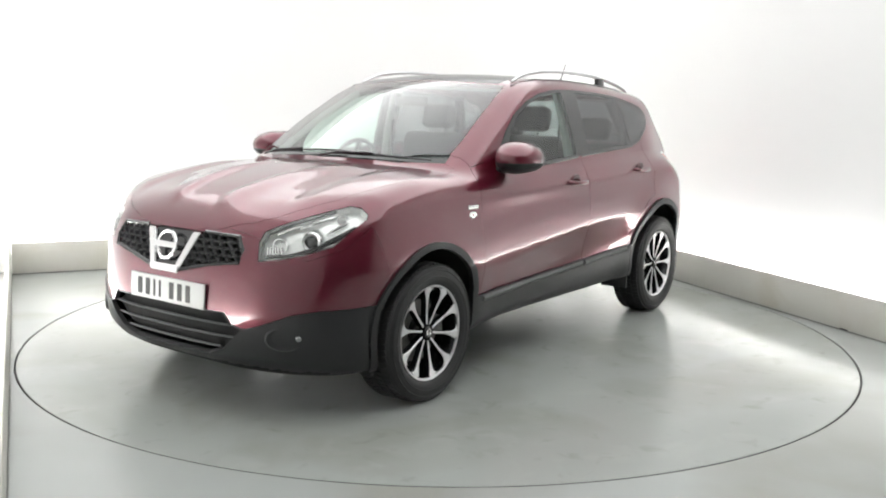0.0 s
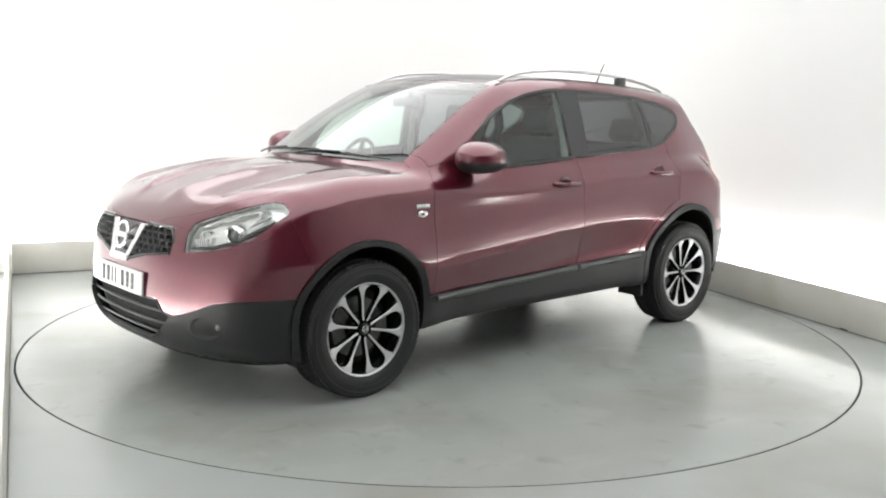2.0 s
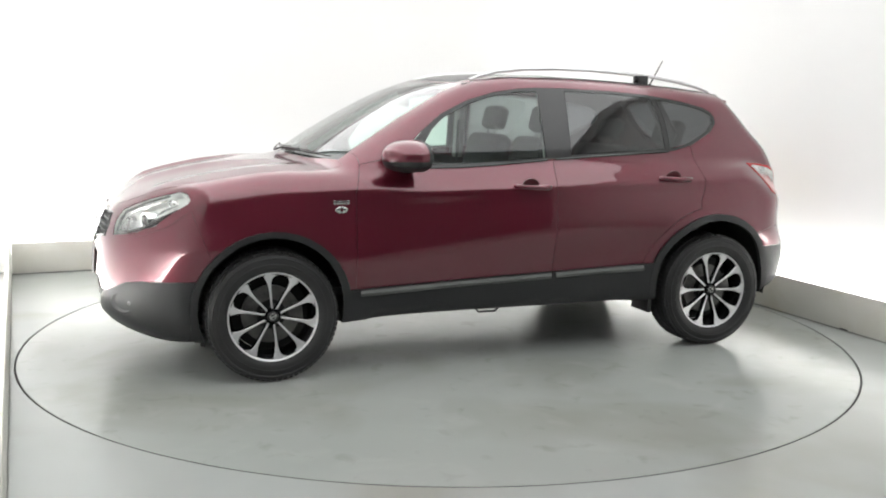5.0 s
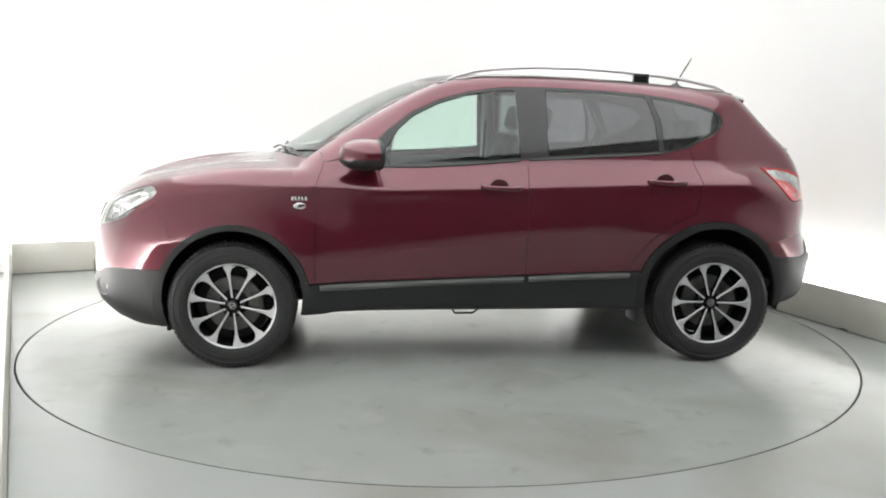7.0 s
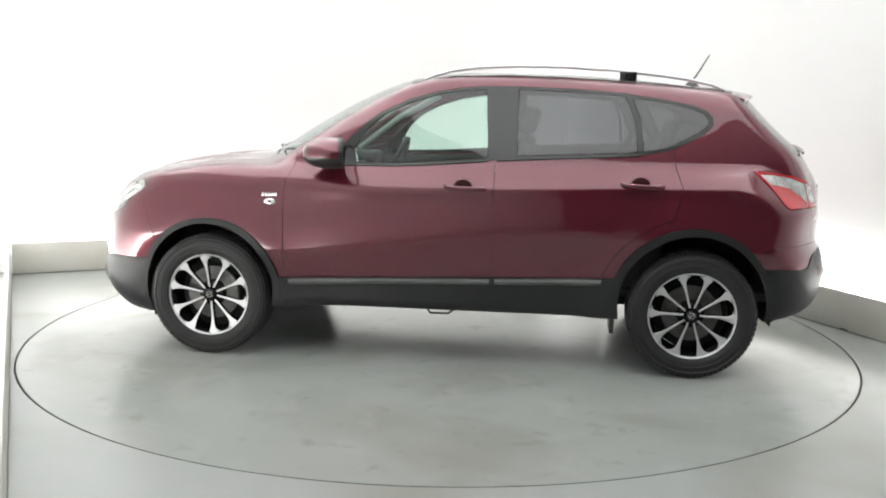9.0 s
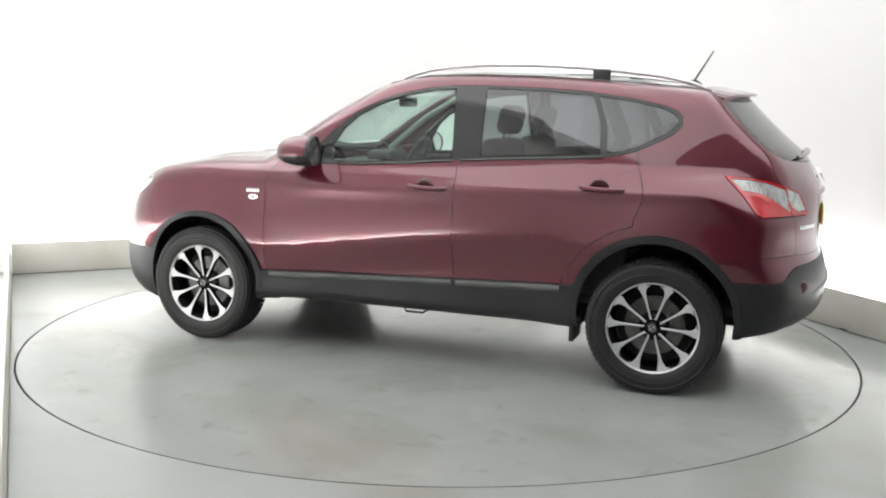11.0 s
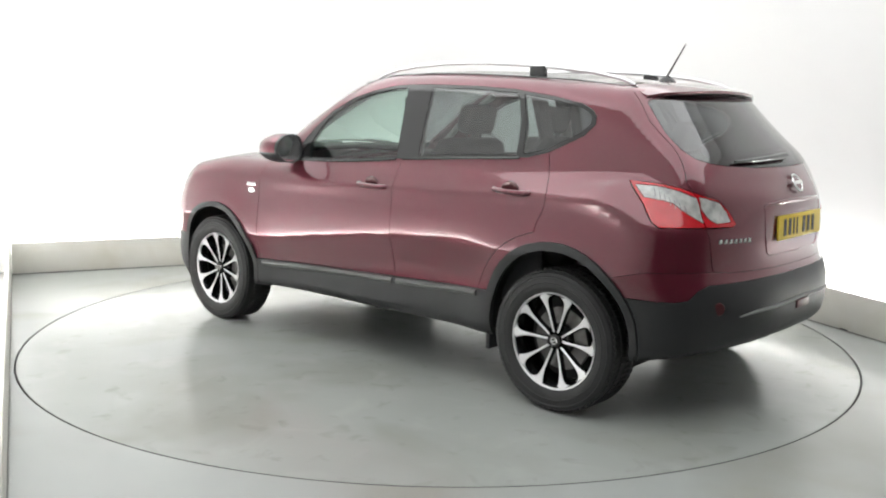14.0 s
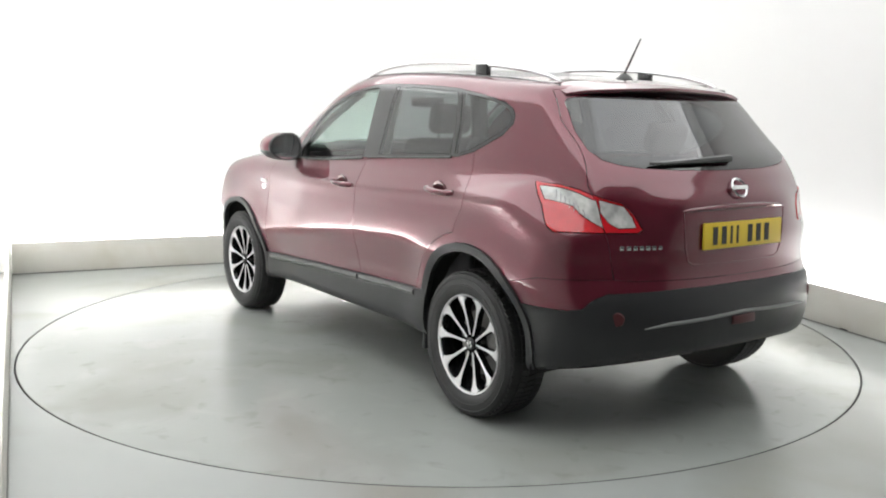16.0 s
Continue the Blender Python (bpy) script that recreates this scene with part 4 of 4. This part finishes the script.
bm = lathe([(0.001, 0.030), (0.012, 0.028), (0.026, 0.012), (0.034, 0.0), (0.034, -0.01)], 20)
bmesh.ops.transform(bm, matrix=pose(-1.36, 0.02, z) @ Matrix.Diagonal((1.5, 1, 1, 1)) @ pose(0, 0, 0, 90), verts=bm.verts)
aerial = part("aerial", bm, TRIM, car, "black roof aerial")
part("aerial_mast", tube([(-1.355, 0.02, z + 0.015), (-1.40, 0.02, z + 0.09), (-1.455, 0.02, z + 0.185)], [0.006, 0.005, 0.0035], 8), TRIM, aerial)


def spoiler():
    """Lip over the rear window, following the roof and overhanging the glass."""
    bm = bmesh.new()
    rows = []
    for i in range(25):
        y = -0.575 + 1.15 * i / 24
        bow = 0.20 * y * y
        x0, x1 = -1.42 + bow * 0.7, -1.70 + bow * 2.0
        zf = top_z(x0, abs(y)) + 0.001
        zr = 1.497 - 0.075 * y * y - 0.10 * max(0, abs(y) - 0.5)
        sec = [(x0, zf), ((x0 * 0.6 + x1 * 0.4), zf * 0.55 + zr * 0.45 + 0.012), (x1 + 0.03, zr + 0.006), (x1, zr - 0.004), (x1 + 0.005, zr - 0.016), (x1 + 0.06, zr - 0.030), (x1 + 0.13, zr - 0.035)]
        rows.append([bm.verts.new((a, y, b)) for a, b in sec])
    for a, b in zip(rows, rows[1:]):
        for i in range(len(a) - 1):
            bm.faces.new((a[i], a[i + 1], b[i + 1], b[i]))
    for r in (rows[0], rows[-1]):
        bm.faces.new(r)
    return bm


part("spoiler", spoiler(), PAINT, tailgate, "maroon roof spoiler", smooth=40)


def lay(pts, off):
    """Points (y, z) laid on the rear face, off metres proud."""
    return [(nose_x(abs(y), z, -1) - off, y, z) for y, z in pts]


bm = tube(lay([(-0.02, 1.195), (0.06, 1.192), (0.20, 1.186), (0.33, 1.180), (0.42, 1.178)], 0.022), [0.020, 0.018, 0.014, 0.010, 0.007], 8, flat=0.9)
wiper = part("rear_wiper", bm, TRIM, tailgate, "black rear wiper")
for y0, y1, x0, dz in ((-0.52, 0.12, 0.0, 0.03), (0.0, 0.60, 0.0, 0.012)):
    pts = []
    for i in range(7):
        y = y0 + (y1 - y0) * i / 6
        x = 1.10 - 0.34 * y * y - 0.02 * i / 6
        pts.append((x, y, top_z(x, abs(y)) + 0.006 + dz * 0.2))
    part("front_wiper", tube(pts, [0.007, 0.007, 0.007, 0.006, 0.006, 0.005, 0.004], 8), TRIM, windscreen, "black wiper blade")
    part("wiper_arm", tube([(pts[0][0] + 0.05, y0, pts[0][2] - 0.01), (pts[1][0] + 0.02, pts[1][1], pts[1][2] + 0.008), (pts[3][0] + 0.006, pts[3][1], pts[3][2] + 0.009)], 0.006, 8), TRIM, windscreen, "black wiper arm")


# ---------------------------------------------------------------- nose: grille, emblem, plate, intake, lamps
def front_lay(pts, off):
    return [(nose_x(abs(y), z, 1) + off, y, z) for y, z in pts]


GRILLE_EDGE = [(-0.1, 0.645), (0.085, 0.648), (0.235, 0.683), (0.438, 0.712), (0.442, 0.77), (0.405, 0.824), (-0.1, 0.830)]
for s in (1, -1):
    cells = []
    for row in range(7):
        z = 0.665 + 0.029 * row
        for col in range(9):
            y = 0.075 + 0.052 * col + (0.026 if row % 2 else 0)
            if inside(y, z, GRILLE_EDGE) and y > 0.055 + (z - 0.64) * 0.62 and y < 0.415:
                cells.append((y, z))
    for y, z in cells:
        bm = bmesh.new()
        hexes = [(-0.021, 0), (-0.013, 0.0115), (0.013, 0.0115), (0.021, 0), (0.013, -0.0115), (-0.013, -0.0115)]
        loop = []
        for dy, dz in hexes:
            for g, o in ((1.0, -0.010), (1.22, -0.006), (1.22, -0.03), (1.0, -0.035)):
                loop.append(bm.verts.new((nose_x(abs(y + dy), z, 1) + o, s * (y + dy * g), z + dz * g)))
        for i in range(6):
            for k in range(4):
                a, b = i * 4 + k, i * 4 + (k + 1) % 4
                c, d = ((i + 1) % 6) * 4 + (k + 1) % 4, ((i + 1) % 6) * 4 + k
                bm.faces.new((loop[a], loop[b], loop[c], loop[d]))
        part("grille_cell", bm, GRILLE_GREY, grille, smooth=0)
    bm = tube(front_lay([(s * y, z) for y, z in ((0.085, 0.650), (0.235, 0.686), (0.436, 0.715), (0.440, 0.77), (0.403, 0.821), (0.2, 0.826))], -0.004), 0.010, 8)
    part("grille_rim", bm, TRIM, grille, "black grille surround")
    # chrome V
    bm = bmesh.new()
    a = front_lay([(s * 0.058, 0.645), (s * 0.098, 0.645), (s * 0.185, 0.822), (s * 0.135, 0.822)], 0.012)
    f = bm.faces.new([bm.verts.new(p) for p in a])
    got = bmesh.ops.extrude_face_region(bm, geom=[f])
    bmesh.ops.translate(bm, vec=(-0.03, 0, 0), verts=[g for g in got["geom"] if isinstance(g, bmesh.types.BMVert)])
    bmesh.ops.bevel(bm, geom=bm.edges[:], offset=0.004, segments=2, affect="EDGES")
    part("chrome_bar", bm, CHROME, grille, "chrome V bar")
bm = bmesh.new()
f = bm.faces.new([bm.verts.new(p) for p in front_lay([(-0.098, 0.640), (0.098, 0.640), (0.104, 0.672), (-0.104, 0.672)], 0.013)])
got = bmesh.ops.extrude_face_region(bm, geom=[f])
bmesh.ops.translate(bm, vec=(-0.03, 0, 0), verts=[g for g in got["geom"] if isinstance(g, bmesh.types.BMVert)])
bmesh.ops.bevel(bm, geom=bm.edges[:], offset=0.004, segments=2, affect="EDGES")
part("chrome_foot", bm, CHROME, grille, "chrome foot of the V")
bm = bmesh.new()
f = bm.faces.new([bm.verts.new(p) for p in front_lay([(-0.06, 0.672), (0.06, 0.672), (0.13, 0.822), (-0.13, 0.822)], -0.004)])
got = bmesh.ops.extrude_face_region(bm, geom=[f])
bmesh.ops.translate(bm, vec=(-0.03, 0, 0), verts=[g for g in got["geom"] if isinstance(g, bmesh.types.BMVert)])
part("emblem_plate", bm, TRIM, grille, "black plate behind the emblem")


def emblem(parent, m, size):
    """Plain ring with a bar across it."""
    bm = lathe([(0.80, 0.0), (0.82, 0.10), (0.92, 0.16), (1.02, 0.10), (1.04, 0.0)], 40)
    add_box(bm, -1.18, 1.18, 0.04, 0.17, -0.20, 0.20, bevel=0.03)
    bmesh.ops.transform(bm, matrix=m @ Matrix.Diagonal((size, size, size, 1)), verts=bm.verts)
    part("emblem", bm, CHROME, parent, "chrome ring emblem with a bar")


emblem(grille, pose(nose_x(0, 0.757) + 0.012, 0, 0.757) @ pose(0, 0, 0, 0, 0, -90) @ pose(0, 0, 0, 14), 0.066)
emblem(tailgate, pose(nose_x(0, 1.073, -1) - 0.014, 0, 1.073) @ pose(0, 0, 0, 0, 0, 90) @ pose(0, 0, 0, 30), 0.045)


def number_plate(parent, x, z, sign, mat, label, tilt):
    m = pose(x, 0.025 * sign, z, 0, 0, 0 if sign > 0 else 180) @ pose(0, 0, 0, 0, tilt, 0)
    bm = box(-0.006, 0.004, -0.26, 0.26, -0.056, 0.056, bevel=0.003)
    plate = part("number_plate", bm, mat, parent, label, at=m)
    y = -0.205
    for i in range(7):
        if i == 4:
            y += 0.035
        w = 0.030 if i not in (2, 3) else 0.013
        part("plate_bar", box(0.0042, 0.0062, y, y + w, -0.038, 0.038), INK, plate)
        y += w + 0.027
    return plate


number_plate(front_bumper, nose_x(0.0, 0.555) + 0.002, 0.555, 1, WHITE_PLATE, "white number plate with dark bars", -3)
number_plate(tailgate, nose_x(0.0, 0.88, -1) - 0.004, 0.878, -1, YELLOW, "yellow number plate with dark bars", -2)
# frame of the plate recess
edge = [(0.332, 0.975), (0.326, 0.90), (0.318, 0.83), (0.30, 0.775), (0.27, 0.760), (0.0, 0.757), (-0.27, 0.760), (-0.30, 0.775), (-0.318, 0.83), (-0.326, 0.90), (-0.332, 0.975)]
part("plate_recess", tube(lay(edge, -0.002), 0.006, 8), PAINT, tailgate)
part("tailgate_grip", tube(lay([(-0.335, 0.985), (-0.28, 0.990), (-0.16, 0.996), (0.0, 0.998), (0.16, 0.996), (0.28, 0.990), (0.335, 0.985)], 0.001), [0.003, 0.010, 0.014, 0.016, 0.014, 0.010, 0.003], 10, flat=0.8), PAINT, tailgate, "maroon strip over the plate")
# model name as plain bars
for i in range(7):
    y = 0.60 - 0.0265 * i
    x = nose_x(y, 0.842, -1)
    part("name_bar", box(-0.003, 0.003, -0.0085, 0.0085, -0.009, 0.009, bevel=0.001), CHROME, tailgate, at=pose(x, y, 0.842, 0, 0, -30))
# intake bars
for z, w in ((0.442, 0.45), (0.388, 0.41), (0.335, 0.33)):
    pts = front_lay([(w * (i / 10 - 1), z) for i in range(0, 21)], -0.022)
    part("intake_bar", tube(pts, 0.007, 8, flat=0.8), GRILLE_GREY, intake, "grey intake bar")
for s in (1, -1):
    # fog lamp in a shallow hollow
    x, y, z = nose_x(0.64, 0.40), 0.64, 0.40
    m = pose(x - 0.002, s * y, z, 0, 0, s * 38) @ pose(0, 0, 0, 0, 0, -90)
    bm = lathe([(0.001, -0.004), (0.036, -0.002), (0.050, 0.004), (0.058, 0.006), (0.064, 0.0), (0.064, -0.03)], 28)
    bmesh.ops.transform(bm, matrix=m @ Matrix.Diagonal((1.35, 1, 0.85, 1)), verts=bm.verts)
    fog = part("fog_lamp_bezel", bm, CLAD, front_skirt, "black fog lamp bezel")
    xf = nose_x(0.685, 0.407) - 0.002
    m2 = pose(xf - 0.012, s * 0.685, 0.407, 0, 0, s * 38) @ pose(0, 0, 0, 0, 0, -90)
    bm = lathe([(0.001, 0.018), (0.012, 0.016), (0.022, 0.008), (0.025, 0.0), (0.025, -0.02)], 24)
    bmesh.ops.transform(bm, matrix=m2, verts=bm.verts)
    part("fog_lamp", bm, FOG_GLASS, front_skirt, "clear round fog lamp")
for s, lamp in zip((1, -1), LAMPS):
    def seat(y, z, back):
        y += 0.022
        return (nose_x(y, z) - back, s * y, z)
    turn = pose(0, 0, 0, 0, 0, s * 22) @ pose(0, 0, 0, 0, 0, -90)
    m = pose(*seat(0.655, 0.812, 0.055)) @ turn
    bm = lathe([(0.026, 0.012), (0.030, 0.030), (0.040, 0.034), (0.045, 0.026), (0.046, -0.03)], 32)
    bmesh.ops.transform(bm, matrix=m, verts=bm.verts)
    part("projector_ring", bm, CHROME, lamp, "chrome projector ring")
    bm = lathe([(0.001, 0.032), (0.012, 0.030), (0.022, 0.022), (0.028, 0.008), (0.028, -0.01)], 28)
    bmesh.ops.transform(bm, matrix=m, verts=bm.verts)
    part("projector_lens", bm, SMOKE, lamp, "round projector lens")
    for y, z, r in ((0.545, 0.79, 0.030), (0.725, 0.90, 0.020)):
        bm = lathe([(0.001, -0.02), (r * 0.6, -0.012), (r, 0.012), (r * 1.12, 0.012), (r * 1.12, -0.02)], 24)
        bmesh.ops.transform(bm, matrix=pose(*seat(y, z, 0.045)) @ turn, verts=bm.verts)
        part("reflector", bm, CHROME, lamp, "chrome reflector cup")
    for i in range(6):
        y = 0.505 + 0.011 * i
        part("lamp_rib", box(-0.004, 0.012, -0.0035, 0.0035, -0.022, 0.022, bevel=0.001), CHROME, lamp, at=pose(*seat(y, 0.765, 0.040)) @ pose(0, 0, 0, 0, 0, s * 18))
    for (ya, za), (yb, zb) in (((0.52, 0.835), (0.63, 0.885)), ((0.60, 0.86), (0.70, 0.915)), ((0.70, 0.84), (0.76, 0.90))):
        bm = tube([seat(ya, za, 0.036), seat((ya + yb) / 2, (za + zb) / 2 + 0.003, 0.030), seat(yb, zb, 0.036)], [0.003, 0.010, 0.003], 8)
        part("lamp_facet", bm, CHROME, lamp, "chrome lamp facet")
    pts = [seat(y, z, 0.020) for y, z in ((0.51, 0.742), (0.60, 0.752), (0.68, 0.778), (0.74, 0.822), (0.785, 0.872))]
    part("lamp_eyelid", tube(pts, [0.006, 0.008, 0.011, 0.013, 0.007], 8), TRIM, lamp, "dark lower lamp trim")
    pts = [seat(y, z, 0.022) for y, z in ((0.492, 0.73), (0.484, 0.80), (0.495, 0.84), (0.60, 0.895), (0.70, 0.935))]
    part("lamp_rim", tube(pts, 0.007, 8), SILL_GREY, lamp, "grey lamp rim")
# rear skirt: silver strip, reflectors, fog lamp
pts = lay([(0.53 - 0.106 * i, 0.527 + 0.022 * (1 - abs(i - 5) / 5) if i not in (0, 10) else 0.515) for i in range(11)], 0.006)
part("skid_strip", tube(pts, [0.004] + [0.010] * 9 + [0.004], 8, flat=0.8), SILL_GREY, rear_skirt, "grey lower skirt strip")
for s in (1, -1):
    x, y, z = nose_x(0.637, 0.556, -1), 0.637, 0.556
    bm = lathe([(0.001, 0.005), (0.026, 0.004), (0.030, -0.004)], 24)
    bmesh.ops.transform(bm, matrix=pose(x - 0.004, s * y, z, 0, 0, s * -42) @ pose(0, 0, 0, 0, 0, 90), verts=bm.verts)
    part("reflector", bm, DARK_RED, rear_skirt, "dark red round reflector")
x = nose_x(0, 0.51, -1)
part("rear_fog_lamp", box(x - 0.012, x + 0.02, -0.075, 0.075, 0.495, 0.535, bevel=0.006), DARK_RED, rear_skirt, "red rear fog lamp")


# ---------------------------------------------------------------- cabin
def make_seat(x, y, back_h=0.60, tilt=-14, width=0.50):
    seat = new("seat")
    seat.parent = car
    seat.matrix_basis = pose(x, y, 0.62)
    tagged(seat, "dark grey cloth seat with headrest")
    part("cushion", box(-0.25, 0.27, -width / 2, width / 2, -0.10, 0.08, bevel=0.05, seg=3), LINING, seat)
    lean = pose(-0.22, 0, 0.02, 0, tilt, 0)
    part("backrest", box(-0.07, 0.07, -width / 2, width / 2, 0.0, back_h, bevel=0.055, seg=3), LINING, seat, at=lean)
    part("headrest", box(-0.05, 0.05, -0.125, 0.125, back_h + 0.03, back_h + 0.19, bevel=0.04, seg=3), LINING, seat, at=lean)
    bm = tube([(0, -0.06, back_h - 0.05), (0, -0.06, back_h + 0.06)], 0.007, 6)
    tube([(0, 0.06, back_h - 0.05), (0, 0.06, back_h + 0.06)], 0.007, 6, bm=bm)
    part("headrest_post", bm, STEEL, seat, at=lean)
    return seat


make_seat(-0.02, 0.37)
make_seat(-0.02, -0.37)
make_seat(-0.88, 0.36, 0.54, -18, 0.62)
make_seat(-0.88, -0.36, 0.54, -18, 0.62)
part("cabin_floor", box(-1.75, 1.0, -0.74, 0.74, 0.40, 0.44), LINING, car)
part("boot_cover", box(-1.85, -1.22, -0.60, 0.60, 1.07, 1.085, bevel=0.005), LINING, car, "dark boot cover")
part("dashboard", box(0.62, 1.0, -0.72, 0.72, 0.72, 1.04, bevel=0.07, seg=4), DASH, car, "black dashboard")
part("instrument_hood", box(0.60, 0.78, -0.54, -0.22, 1.02, 1.10, bevel=0.035, seg=3), DASH, car)
bm = lathe([(0.165 + 0.013 * math.cos(a), 0.013 * math.sin(a)) for a in [2 * math.pi * i / 8 for i in range(8)]], 36, closed=True)
for a in (0, 180, 270):
    add_box(bm, 0.03, 0.165, -0.01, 0.01, -0.014, 0.014, m=pose(0, 0, 0, 0, a, 0))
bmesh.ops.transform(bm, matrix=pose(0.47, -0.37, 1.03, 0, 0, 90) @ pose(0, 0, 0, -22), verts=bm.verts)
part("steering_wheel", bm, DASH, car, "black steering wheel", smooth=60)
part("rear_view_mirror", box(0.36, 0.39, -0.12, 0.12, 1.39, 1.45, bevel=0.012), TRIM, car, "black interior mirror")
part("headlining", box(-1.45, 0.05, -0.48, 0.48, 1.515, 1.525, bevel=0.003), PALE_LINING, car, "pale headlining")
for s in (1, -1):
    part("door_card", box(-1.15, 0.85, -0.02, 0.02, 0.45, 1.06, bevel=0.015), LINING, car, at=pose(0, s * 0.745, 0))
    pts = [(-0.28, s * 0.735, 1.05), (-0.28, s * 0.70, 1.25), (-0.27, s * 0.635, 1.49)]
    part("pillar_lining", tube(pts, 0.04, 8), PALE_LINING, car)
    part("seat_belt", tube([(-0.26, s * 0.66, 1.40), (-0.25, s * 0.65, 1.1), (-0.20, s * 0.60, 0.75)], 0.012, 6, flat=0.4), LINING, car)
    pts = [(0.80, s * 0.685, 1.10), (0.5, s * 0.61, 1.32), (0.22, s * 0.56, 1.47)]
    part("pillar_lining", tube(pts, 0.022, 8), PALE_LINING, car)
    pts = [(-1.02, s * 0.72, 1.08), (-1.1, s * 0.68, 1.25), (-1.0, s * 0.62, 1.46)]
    part("pillar_lining", tube(pts, 0.04, 8), LINING, car)


def motions():
    rows = [(0.0, 233.56), (0.5, 231.36), (1.0, 228.32), (2.0, 221.38), (3.0, 214.30), (4.0, 207.24), (5.0, 200.30), (6.5, 190.0), (8.0, 179.75), (9.0, 172.80), (10.0, 165.95), (11.5, 155.72), (13.0, 145.33), (14.0, 138.47), (15.0, 131.57), (16.0, 124.52)]
    for thing, at in ((turntable, pose(0, 0, 0)), (car, pose(-0.1198, -0.0531, 0))):
        walk(thing, [(t, pose(0, 0, 0, 0, 0, a) @ at) for t, a in rows])


motions()
